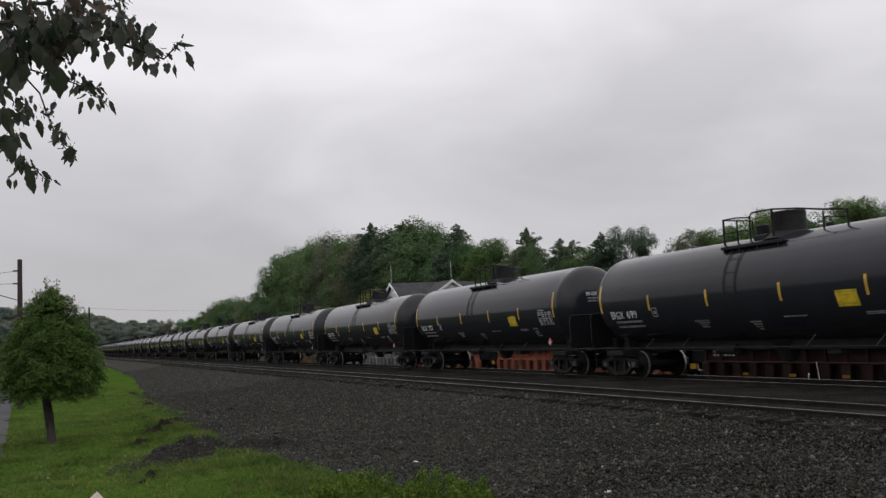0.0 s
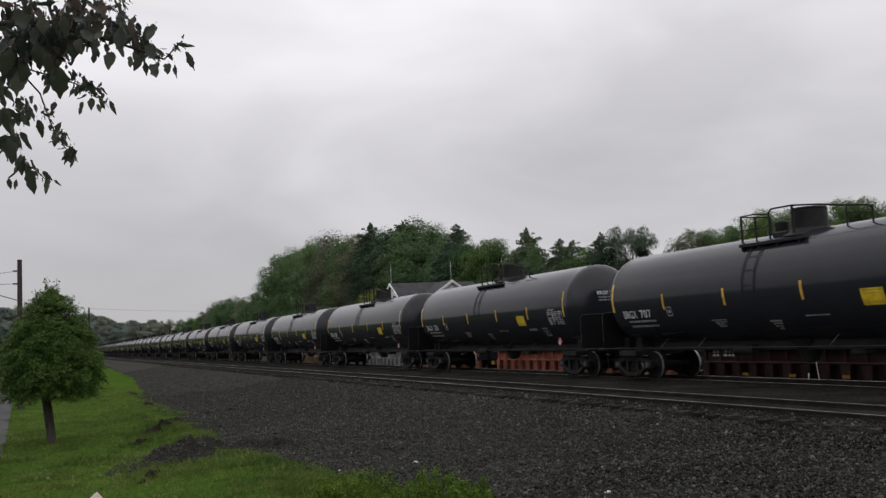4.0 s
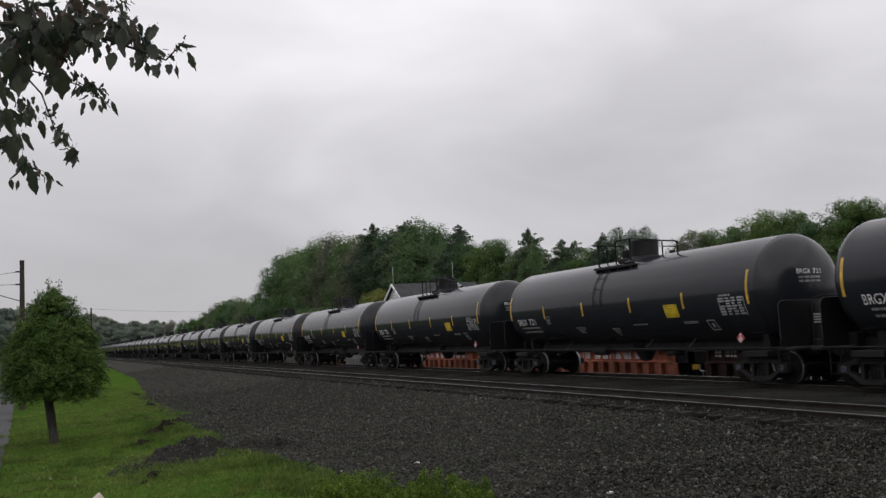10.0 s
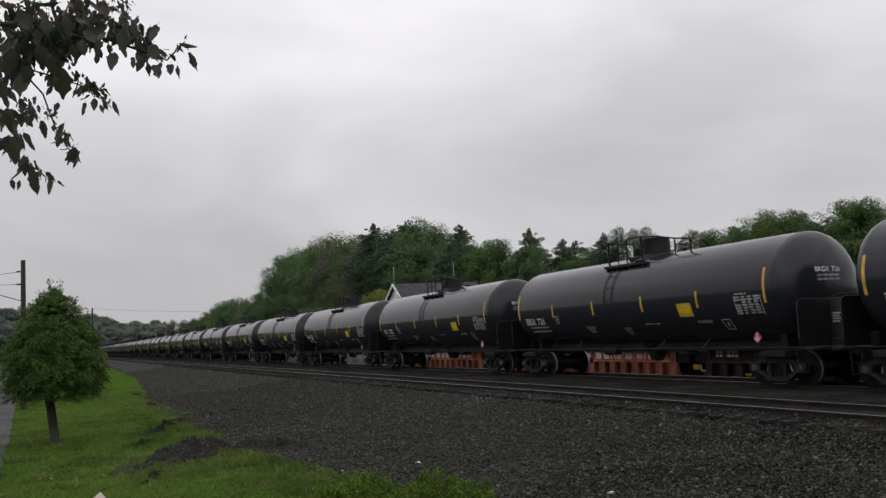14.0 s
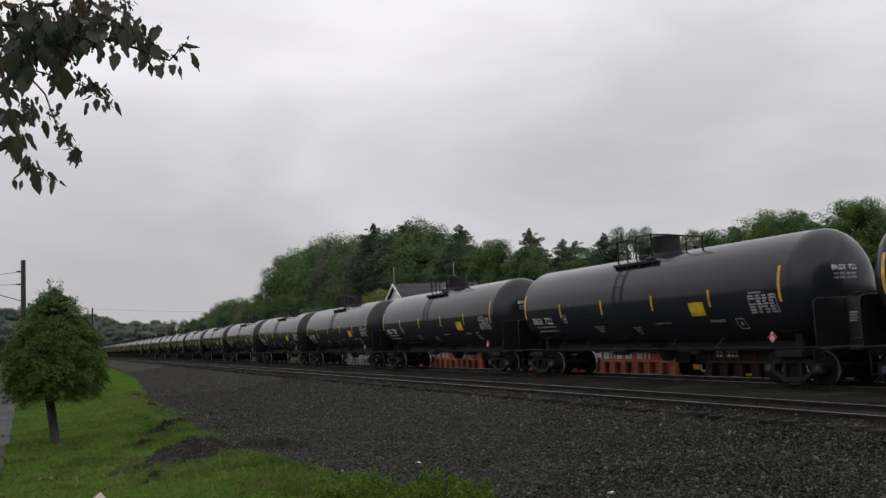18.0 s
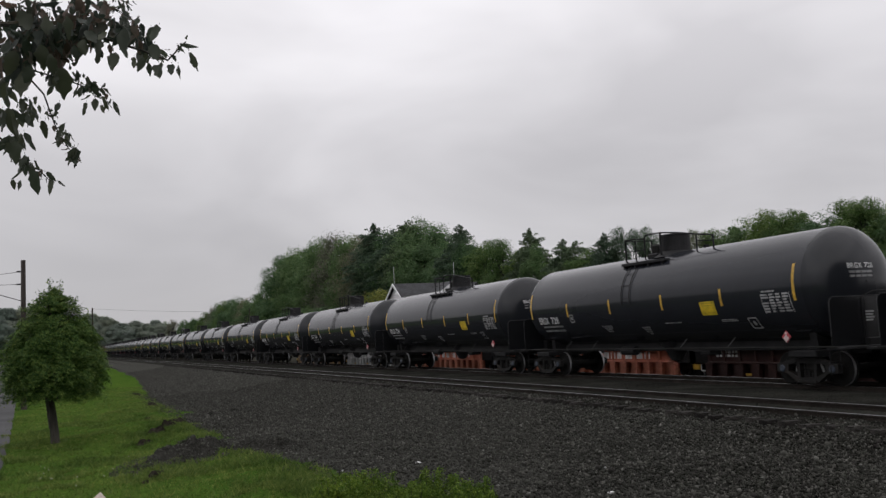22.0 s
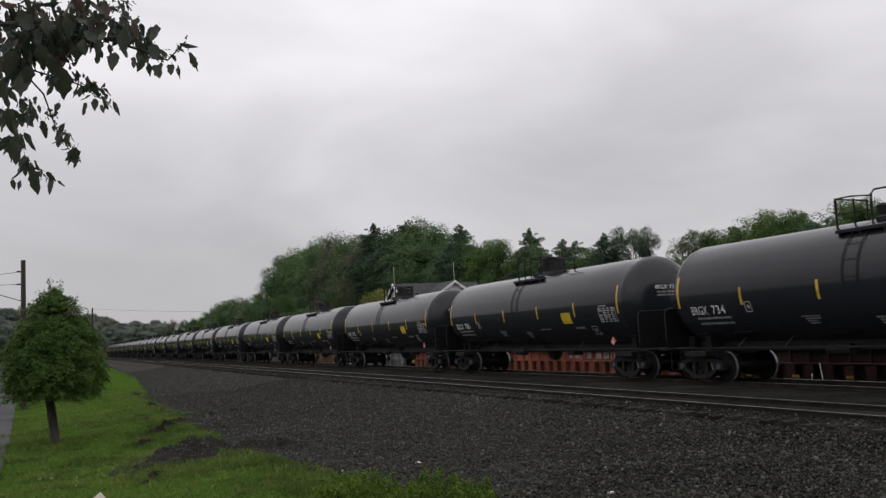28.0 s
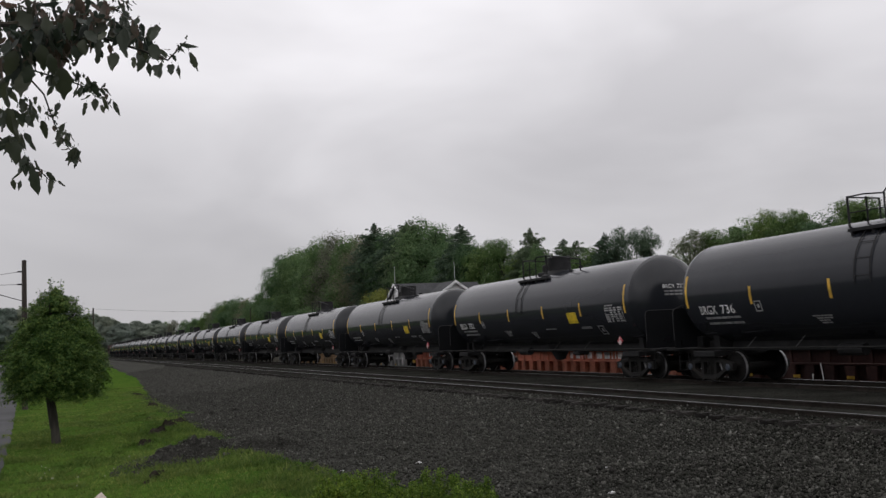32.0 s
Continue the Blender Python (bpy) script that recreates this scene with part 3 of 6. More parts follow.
def bogie(car, y):
    bm = boxed((-0.98, -0.2, 0.42), (0.98, 0.2, 0.66), 0.03)
    rod(bm, (0, 0, 0.6), (0, 0, 0.86), 0.2, 16)
    b = part("bogie", bm, BOGIE_STEEL, car, "dusty black cast steel bogie", pose(0, y, 0))
    for sx in (-1, 1):
        under("side_frame", SIDE_FRAME_ME, b, at=pose(sx * 1.12, 0, 0, 0, 0, 0 if sx < 0 else 180))
        for dy in (-0.13, 0.0, 0.13):
            under("spring", SPRING_ME, b, at=pose(sx * 1.02, dy, 0))
        for dy in (-WHEELBASE / 2, WHEELBASE / 2):
            under("bearing_cap", CAP_ME, b, "blue-grey bearing cap", pose(sx * 1.11, dy, 0.457, 0, 0, 0 if sx < 0 else 180))
    for e in (-1, 1):
        part("brake_beam", boxed((-0.70, min(e * 0.28, e * 0.38), 0.20), (0.70, max(e * 0.28, e * 0.38), 0.72), 0.01), BOGIE_STEEL, b)
        part("brake_lever", boxed((-1.02, e * 0.46 - 0.025, -0.14), (-0.98, e * 0.46 + 0.025, 0.14)), GREY_MARK, b, "pale worn brake lever", pose(0, 0, 0.36, 0) @ pose(0, 0, 0, e * 18))
    for dy in (-WHEELBASE / 2, WHEELBASE / 2):
        under("wheelset", WHEELSET_ME, b, "axle with two steel wheels, bright treads", pose(0, dy, 0.457))
    return b


def tank_car():
    car = new("tank_car")
    tagged(car, "black railway tank car with yellow stripes rolling on the track", "tank car", "tank cars of the train")
    part("tank", tank_shell(), TANK, car, "glossy black cylindrical tank", smooth=True)
    for e in (-1, 1):
        part("tank_head", tank_head(e), HEAD, car, "black dished tank end", smooth=True)
    # reflective stripes on the near flank
    for o, z0, z1 in ((0.018, 2.31, 3.30), (2.844, 2.30, 2.81), (5.74, 2.30, 2.81), (8.775, 2.30, 2.81), (11.65, 2.30, 2.81), (14.575, 2.31, 3.30)):
        part("reflective_stripe", patch(bmesh.new(), at(o + 0.046), at(o - 0.046), z0, z1, 0.006), YELLOW, car, "yellow reflective stripe")
    pl = part("placard", patch(bmesh.new(), at(11.33), at(10.65), 2.05, 2.47, 0.006), PLACARD, car, "yellow warning placard")
    bm = bmesh.new()
    for z0, z1, o0, o1 in ((2.40, 2.43, 10.72, 11.27), (2.33, 2.355, 10.76, 11.20), (2.11, 2.13, 10.80, 11.24)):
        patch(bm, at(o1), at(o0), z0, z1, 0.009, 1)
    tagged(part("print", bm, INK, pl), kind="stuff")
    # stencilled data that cannot be read
    tagged(part("stencil", bars(bmesh.new(), 0.66, 2.22, 1.66, 1.99, 2, 3, 0.62, 0.09), GREY_MARK, car, "faded grey lettering"), kind="stuff")
    tagged(part("stencil", bars(bmesh.new(), 4.86, 5.56, 1.64, 1.89, 4, 4, 0.42, 0.07, 0.06), GREY_MARK, car, "faded grey lettering"), kind="stuff")
    tagged(part("stencil", bars(bmesh.new(), 7.2, 7.68, 1.50, 1.79, 4, 5, 0.42, 0.07, 0.05), GREY_MARK, car, "faded grey lettering"), kind="stuff")
    tagged(part("stencil", bars(bmesh.new(), 8.58, 9.45, 1.85, 1.89, 1, 6, 0.2, 0.07), GREY_MARK, car, "faded grey lettering"), kind="stuff")
    tagged(part("stencil", bars(bmesh.new(), 11.36, 12.05, 1.81, 1.90, 2, 8, 0.4, 0.07), GREY_MARK, car, "faded grey lettering"), kind="stuff")
    table, rt = bars(bmesh.new(), 13.34, 13.86, 2.57, 2.64, 1, 7, 0.25, 0.09), random.Random(7)
    for k in range(7):
        z1 = 2.545 - 0.078 * k
        for o0, o1 in ((13.34, 13.60), (13.63, 13.85), (13.88, 14.10), (14.13, 14.37)):
            cut = rt.uniform(0.0, 0.11)
            if rt.random() < 0.88:
                patch(table, at(o1 - cut), at(o0), z1 - 0.05, z1, 0.006, 1)
    for o in (13.33, 14.40):
        patch(table, at(o + 0.012), at(o - 0.012), 2.0, 2.55, 0.006, 4)
    tagged(part("data_panel", table, PANEL_MARK, car, "white ruled panel of small print"), kind="stuff")
    for o0, o1, z0, z1 in ((2.93, 3.19, 2.08, 2.38), (12.48, 12.84, 1.59, 1.91)):
        bm, w = bmesh.new(), 0.024
        patch(bm, at(o1), at(o0), z0, z0 + w)
        patch(bm, at(o1), at(o0), z1 - w, z1)
        patch(bm, at(o0 + w), at(o0), z0 + w, z1 - w)
        patch(bm, at(o1), at(o1 - w), z0 + w, z1 - w)
        patch(bm, at((o0 + o1) / 2 + 0.05), at((o0 + o1) / 2 - 0.03), z0 + 0.1, z1 - 0.1)
        part("stencil_box", bm, PANEL_MARK, car, "white outlined stencil")
    # hazard diamond in its holder, low at the front end
    holder = boxed((-1.50, -0.12, -0.12), (-1.47, 0.12, 0.12), 0.008)
    dm = part("hazard_placard", holder, RED_MARK, car, "red and white hazard diamond", pose(0, at(14.12), 1.34, 45))
    part("print", boxed((-1.506, -0.105, -0.105), (-1.4995, 0.045, 0.045)), PINK_MARK, dm)
    part("print", boxed((-1.506, 0.04, 0.04), (-1.4995, 0.10, 0.10)), PINK_MARK, dm)
    # long side rail with its brackets, underframe, centre sill
    part("side_rail", path_rods([(-1.50, at(-0.9), 1.05), (-1.50, at(15.8), 1.05)], 0.022), BOGIE_STEEL, car, "thin pipe rail along the flank")
    for o in (2.5, 4.35, 9.5, 11.72):
        part("bracket", path_rods([(-1.50, at(o), 1.05), (-1.30, at(o + 0.18), 1.36)], 0.011), BRACE, car)
    part("centre_sill", boxed((-0.32, -8.4, 0.92), (0.32, 8.4, 1.24), 0.02), BLACK_STEEL, car, "deep black centre sill")
    for e in (-1, 1):
        bm = bmesh.new()
        vs = [(-0.78, 0.96), (0.78, 0.96), (0.84, 1.43), (0.72, 1.36), (0.5, 1.27), (-0.5, 1.27), (-0.72, 1.36), (-0.84, 1.43)]
        f = bm.faces.new([bm.verts.new((x, e * 7.0 - 0.12, z)) for x, z in vs])
        ex = bmesh.ops.extrude_face_region(bm, geom=[f])
        bmesh.ops.translate(bm, vec=(0, 0.24, 0), verts=[v for v in ex["geom"] if isinstance(v, bmesh.types.BMVert)])
        bmesh.ops.recalc_face_normals(bm, faces=bm.faces)
        part("saddle", bm, BLACK_STEEL, car, "welded saddle that carries the tank")
        part("bolster", boxed((-1.34, e * 7.04 - 0.5, 0.78), (1.34, e * 7.04 + 0.5, 0.955), 0.02), BLACK_STEEL, car, "heavy black body bolster")
        part("end_platform", boxed((-1.48, e * 8.35 - 0.32, 0.98), (1.48, e * 8.35 + 0.32, 1.05), 0.01), BLACK_STEEL, car)
        bm, y = bmesh.new(), 7.80 if e > 0 else -7.38
        for k, w in enumerate((0.16, 0.05, 0.09, 0.12)):
            box(bm, (-1.492, y - 0.30 + 0.15 * k, 1.03), (-1.482, y - 0.30 + 0.15 * k + w, 1.07))
        tagged(part("end_mark", bm, WHITE, car, "white stencilled strip"), kind="stuff")
        shield = [(-1.48, 1.06), (1.48, 1.06), (1.48, 2.18), (1.44, 2.28), (1.34, 2.34), (-1.34, 2.34), (-1.44, 2.28), (-1.48, 2.18)]
        bm = bmesh.new()
        f = bm.faces.new([bm.verts.new((x, e * 8.24 - 0.01, z)) for x, z in shield])
        ex = bmesh.ops.extrude_face_region(bm, geom=[f])
        bmesh.ops.translate(bm, vec=(0, 0.02, 0), verts=[v for v in ex["geom"] if isinstance(v, bmesh.types.BMVert)])
        bmesh.ops.recalc_face_normals(bm, faces=bm.faces)
        sh = part("head_shield", bm, SHIELD, car, "black steel shield over the lower half of the tank end")
        part("rim", path_rods([(-1.48, e * 8.25, 1.3), (-1.48, e * 8.25, 2.18), (-1.44, e * 8.25, 2.28), (-1.34, e * 8.25, 2.34), (1.34, e * 8.25, 2.34)], 0.009, 6), BRACE, sh)
        part("shield_brace", boxed((-0.6, min(e * 7.95, e * 8.23), 1.06), (0.6, max(e * 7.95, e * 8.23), 1.4), 0.01), BLACK_STEEL, car)
        bm = bmesh.new()
        path_rods([(-0.30, e * 8.30, 1.06), (-0.30, e * 8.30, 2.26), (-0.22, e * 8.30, 2.38), (0.06, e * 8.30, 2.46), (0.9, e * 8.30, 2.46)], 0.015, 6, bm)
        part("hand_rail", bm, BLACK_STEEL, car)
        bm = boxed((-0.1, min(e * 8.5, e * 8.86), 0.82), (0.1, max(e * 8.5, e * 8.86), 0.98), 0.02)
        box(bm, (-0.17, min(e * 8.82, e * 8.99), 0.76), (0.17, max(e * 8.82, e * 8.99), 1.02), 0.03)
        part("coupler", bm, BOGIE_STEEL, car)
        bm = bmesh.new()
        for x in (-1.44, -1.08):
            rod(bm, (x, e * 8.1, 0.35), (x, e * 8.1, 1.0), 0.016, 6)
        for z in (0.36, 0.64):
            rod(bm, (-1.44, e * 8.1, z), (-1.08, e * 8.1, z), 0.016, 6)
        part("step", bm, BLACK_STEEL, car)
        bogie(car, 7.12 if e > 0 else -6.95)
    # brake gear and bottom outlet
    part("brake_valve", boxed((-0.5, -2.3, 0.78), (0.0, -1.8, 0.93), 0.04), BLACK_STEEL, car)
    part("air_reservoir", rod(bmesh.new(), (-0.55, 1.6, 0.95), (-0.55, 2.4, 0.95), 0.16, 12), BLACK_STEEL, car)
    bm = lathe([(0.55, 0.10), (0.60, 0.22), (0.86, 0.34), (1.24, 0.60)], 16, "Z")
    part("bottom_outlet", bm, BLACK_STEEL, car)
    # ladder up the flank to the platform
    lad = None
    for o in (6.58, 7.06):
        pts = [(-(R + 0.035) * math.cos(a), at(o), TZ + (R + 0.035) * math.sin(a)) for a in np.linspace(-0.08, 1.0, 9)]
        bm = path_rods(pts, 0.015, 6)
        if lad is None:
            lad = part("ladder", bm, BLACK_STEEL, car, "black ladder bent over the tank")
        else:
            part("stile", bm, BLACK_STEEL, lad)
    for k in range(4):
        a = 0.05 + 0.28 * k
        c, s = (math.cos(a), math.sin(a)) if a > 0 else (1.0, a * 1.2)
        p0 = (-(R + 0.035) * c, at(6.58), TZ + (R + 0.035) * s)
        part("rung", rod(bmesh.new(), p0, (p0[0], at(7.06), p0[2]), 0.009, 5), BLACK_STEEL, lad)
    # platform, railings and manway housing on top
    top = TZ + R
    plat = part("platform", boxed((-1.11, at(8.6), 3.96), (-0.66, at(6.1), 4.01), 0.008), BLACK_STEEL, car, "open steel grating")
    for k in range(6):
        x = -1.08 + 0.075 * k
        part("grating_bar", boxed((x - 0.012, at(8.58), 4.01), (x + 0.012, at(6.12), 4.035)), BLACK_STEEL, plat)
    part("toe_board", boxed((-1.135, at(8.6), 3.955), (-1.112, at(6.1), 4.045), 0.004), BLACK_STEEL, plat)
    for o in (6.2, 6.85, 7.6, 8.4):
        bm = bmesh.new()
        f = bm.faces.new([bm.verts.new((x, at(o) - 0.03, z)) for x, z in ((-1.11, 3.96), (-0.72, 3.96), (-0.95, 3.88), (-1.09, 3.80))])
        ex = bmesh.ops.extrude_face_region(bm, geom=[f])
        bmesh.ops.translate(bm, vec=(0, 0.06, 0), verts=[v for v in ex["geom"] if isinstance(v, bmesh.types.BMVert)])
        bmesh.ops.recalc_face_normals(bm, faces=bm.faces)
        part("platform_bracket", bm, BLACK_STEEL, plat)
    # railing: low corner on the ladder side, a tall loop before the housing, and a long rail that falls behind it
    for o, z0, z1, r in ((5.76, 3.94, 4.95, 0.034), (6.35, 3.94, 4.86, 0.024), (6.9, 3.94, 4.9, 0.026), (7.82, 3.94, 4.99, 0.042), (9.69, 4.12, 4.66, 0.024), (10.5, 4.12, 4.60, 0.03)):
        part("railing_post", rod(bmesh.new(), (-0.66, at(o), z0), (-0.66, at(o), z1), r, 8), BLACK_STEEL, car)
    for o, z1 in ((5.76, 4.93), (6.9, 4.9)):
        part("railing_post", rod(bmesh.new(), (0.5, at(o), 4.0), (0.5, at(o), z1), 0.024, 6), BLACK_STEEL, car)
    part("top_rail", path_rods([(-0.66, at(5.76), 4.93), (-0.66, at(6.3), 4.93), (-0.66, at(6.9), 4.86)], 0.02), BLACK_STEEL, car)
    part("top_rail", path_rods([(-0.66, at(6.9), 4.6), (-0.66, at(6.92), 4.90), (-0.66, at(7.02), 4.99), (-0.66, at(7.82), 4.98), (-0.66, at(8.8), 4.86), (-0.66, at(9.7), 4.70), (-0.66, at(10.4), 4.61),
                               (-0.66, at(10.5), 4.5)], 0.026), BLACK_STEEL, car)
    part("mid_rail", path_rods([(-0.66, at(5.76), 4.50), (-0.66, at(6.9), 4.50)], 0.014), BLACK_STEEL, car)
    part("low_rail", path_rods([(-0.66, at(9.69), 4.40), (-0.66, at(9.75), 4.5), (-0.66, at(10.5), 4.40)], 0.016), BLACK_STEEL, car)
    part("end_rail", path_rods([(-0.66, at(5.76), 4.92), (0.5, at(5.76), 4.92)], 0.02), BLACK_STEEL, car)
    bm = lathe([(top - 0.16, 0.80), (top - 0.07, 0.66), (top + 0.0, 0.55), (top + 0.05, 0.49), (top + 0.56, 0.49), (top + 0.59, 0.46)], 28, "Z")
    dome = part("manway_housing", bm, BLACK_STEEL, car, "round black protective housing", pose(0, at(7.78), 0))
    part("lid", lathe([(top + 0.592, 0.5), (top + 0.63, 0.48), (top + 0.645, 0.3)], 28, "Z"), BLACK_STEEL, dome)
    part("valve", lathe([(top - 0.05, 0.2), (top + 0.34, 0.2), (top + 0.4, 0.12)], 14, "Z"), BOGIE_STEEL, car, "grey capped valve", pose(0.0, at(6.72), 0))
    part("valve_box", boxed((-0.60, at(7.5), 4.14), (-0.42, at(6.9), 4.32), 0.04), BLACK_STEEL, car)
    part("valve", rod(bmesh.new(), (0.3, at(9.0), top - 0.05), (0.3, at(9.0), top + 0.14), 0.1, 12), BLACK_STEEL, car)
    return car


MARKS = ("699", "707", "731", "721", "726", "722", "728", "734", "736", "732")
COUNT, FIRST = 27, 20.29
cars = [tank_car()]
cars[0].location = (MAIN, FIRST, 0)
for i in range(1, COUNT):
    cars.append(copy_thing(cars[0], pose(MAIN, FIRST + i * PITCH, 0)))
for i, mark in enumerate(MARKS):
    under("reporting_mark", side_lettering("BRGX", 0.55, 1.30, 2.08, 2.34), cars[i], "white reporting mark")
    under("car_number", side_lettering(mark, 1.49, 2.09, 2.08, 2.34, "888"), cars[i], "white car number")
    under("end_mark", head_lettering("BRGX", -0.56, -0.10, 3.08, 3.22), cars[i], "white reporting mark")
    under("end_number", head_lettering(mark, 0.0, 0.30, 3.08, 3.22), cars[i], "white car number")
    bm = bmesh.new()
    for k in range(2):
        z = 2.95 - 0.11 * k
        for j in range(4):
            x = -0.52 + 0.2 * j
            y = head_y(x + 0.08, z - TZ, -1)
            box(bm, (x, y - 0.012, z), (x + 0.16, y + 0.05, z + 0.06))
    tagged(part("stencil", bm, GREY_MARK, cars[i], "faded grey lettering"), kind="stuff")
    bm = bmesh.new()
    for k in range(4):
        box(bm, (-0.22, -8.262, 1.90 - 0.075 * k), (0.08 - 0.05 * (k % 2), -8.252, 1.945 - 0.075 * k))
    tagged(part("stencil", bm, PANEL_MARK, cars[i], "small white lettering"), kind="stuff")


# ---- hopper that closes the train ----
def hopper_car():
    car = tagged(new("hopper_car"), "brown covered hopper car at the end of the train", "hopper car")
    bm = bmesh.new()
    vs = [(-7.4, 1.9), (-6.9, 4.3), (6.9, 4.3), (7.4, 1.9), (5.2, 1.0), (2.2, 1.0), (0, 2.0), (-2.2, 1.0), (-5.2, 1.0)]
    f = bm.faces.new([bm.verts.new((-1.55, y, z)) for y, z in vs])
    ex = bmesh.ops.extrude_face_region(bm, geom=[f])
    bmesh.ops.translate(bm, vec=(3.1, 0, 0), verts=[v for v in ex["geom"] if isinstance(v, bmesh.types.BMVert)])
    bmesh.ops.recalc_face_normals(bm, faces=bm.faces)
    part("body", bm, RUST, car, "brown ribbed hopper body")
    for k in range(13):
        y = -6.6 + 1.1 * k
        for x in (-1.56, 1.56):
            part("rib", boxed((x - 0.05, y - 0.05, 2.0), (x + 0.05, y + 0.05, 4.25)), RUST, car)
    part("roof", boxed((-1.5, -7.0, 4.302), (1.5, 7.0, 4.42), 0.04), RUST, car)
    part("centre_sill", boxed((-0.3, -8.4, 0.85), (0.3, 8.4, 0.99), 0.02), BLACK_STEEL, car)
    for e in (-1, 1):
        part("end_post", boxed((-1.4, e * 7.9 - 0.06, 0.99), (-1.28, e * 7.9 + 0.06, 3.2)), RUST, car)
        part("coupler", boxed((-0.12, min(e * 8.4, e * 8.98), 0.8), (0.12, max(e * 8.4, e * 8.98), 1.0), 0.03), BOGIE_STEEL, car)
        bogie(car, e * 6.6)
    return car


hopper = hopper_car()
hopper.location = (MAIN, FIRST + COUNT * PITCH, 0)
cars.append(hopper)


# ---- wagons parked on the far track ----
FLOOR3 = -0.6    # rail top of the far track


def well_car(length, mat, label, letters, reflectors, bogies, rib_step=0.82):
    car = tagged(new("well_car"), label, "freight car", "parked freight cars")
    h = length / 2
    bm = bmesh.new()
    prof = [(-1.30, 0.30), (-1.20, 0.24), (1.20, 0.24), (1.30, 0.30), (1.30, 0.90), (1.42, 0.92), (1.42, 1.36), (1.30, 1.36), (1.18, 0.96), (1.18, 0.36), (-1.18, 0.36), (-1.18, 0.96), (-1.30, 1.36), (-1.42, 1.36), (-1.42, 0.92), (-1.30, 0.90)]
    f = bm.faces.new([bm.verts.new((x, -h + 1.3, z)) for x, z in prof])
    ex = bmesh.ops.extrude_face_region(bm, geom=[f])
    bmesh.ops.translate(bm, vec=(0, length - 2.6, 0), verts=[v for v in ex["geom"] if isinstance(v, bmesh.types.BMVert)])
    bmesh.ops.recalc_face_normals(bm, faces=bm.faces)
    part("well", bm, mat, car, "pressed steel well sides")
    for sx in (-1, 1):
        part("top_chord", boxed((min(sx * 1.36, sx * 1.52), -h + 1.1, 1.34), (max(sx * 1.36, sx * 1.52), h - 1.1, 1.46), 0.01), mat, car)
        part("ledge", boxed((min(sx * 1.40, sx * 1.54), -h + 1.3, 0.86), (max(sx * 1.40, sx * 1.54), h - 1.3, 0.92), 0.01), mat, car)
        n = int((length - 2.8) / rib_step)
        for k in range(n + 1):
            y = -h + 1.4 + k * (length - 2.8) / n
            bm = boxed((min(sx * 1.29, sx * 1.53), y - 0.22, 0.26), (max(sx * 1.29, sx * 1.53), y + 0.22, 0.858), 0.02)
            for v in bm.verts:
                if v.co.z < 0.4:
                    v.co.y = y + (v.co.y - y) * 0.72
            part("rib", bm, mat, car)
            part("stake", boxed((min(sx * 1.41, sx * 1.50), y - 0.05, 0.922), (max(sx * 1.41, sx * 1.50), y + 0.05, 1.338)), mat, car)
    for e in (-1, 1):
        part("end_deck", boxed((-1.35, min(e * (h - 1.3), e * (h - 0.05)), 0.84), (1.35, max(e * (h - 1.3), e * (h - 0.05)), 1.34), 0.02), BLACK_STEEL, car)
        part("bulkhead", boxed((-1.30, e * (h - 1.4) - 0.05, 0.361), (1.30, e * (h - 1.4) + 0.05, 1.36), 0.01), RUST, car)
    for y in bogies:
        bogie(car, y)
    if letters:
        tagged(part("lettering", letters(h), WHITE, car, "white block lettering"), kind="stuff")
    for k in range(reflectors):
        y = -h + 2.82 + k * (length - 6.4) / max(1, reflectors - 1)
        part("reflector", boxed((-1.545, y - 0.15, 0.42), (-1.535, y + 0.15, 0.52)), YELLOW, car, "small yellow reflector")
    part("reflector", boxed((-1.44, h - 0.72, 0.60), (-1.352, h - 0.36, 0.80)), YELLOW, car, "small yellow reflector")
    if letters is small_letters:
        bm = path_rods([(-1.46, h - 0.88, 0.80), (-1.46, h - 0.88, 0.57), (-1.46, h - 1.12, 0.56)], 0.022)
        part("sill_step", bm, WHITE, car, "white painted sill step")
    return car


def big_letters(h):
    bm, r = bmesh.new(), random.Random(4)
    y = -h + 9.5
    while y > -h + 3.2:
        w = r.uniform(0.30, 0.55)
        box(bm, (-1.428, y - w, 1.0), (-1.421, y, 1.3))
        y -= w + r.uniform(0.12, 0.3)
    return bm


def small_letters(h):
    bm, r = bmesh.new(), random.Random(9)
    for z in (1.10, 1.24):
        y = h - 1.75
        for k in range(6):
            w = r.uniform(0.12, 0.2)
            box(bm, (-1.428, y - w, z), (-1.421, y, z + 0.09))
            y -= w + 0.06
    return bm


for length, y, mat, label, letters, refl, bogies in (
        (24.6, 17.3, DARK_RED, "dark red well car standing on the far track", small_letters, 9, (12.3, -12.3)),
        (18.2, 38.2, ORANGE, "orange ribbed well car standing on the far track", big_letters, 0, (9.1,)),
        (13.0, 53.9, ORANGE, "orange ribbed well car standing on the far track", big_letters, 0, (6.5,)),
        (16.0, 68.5, PALE, "pale grey well car standing on the far track", None, 4, (8.0,)),
        (17.0, 85.1, TAN, "tan well car standing on the far track", None, 4, (8.5,))):
    w = well_car(length, mat, label, letters, refl, bogies)
    w.location = (FAR, y, FLOOR3)


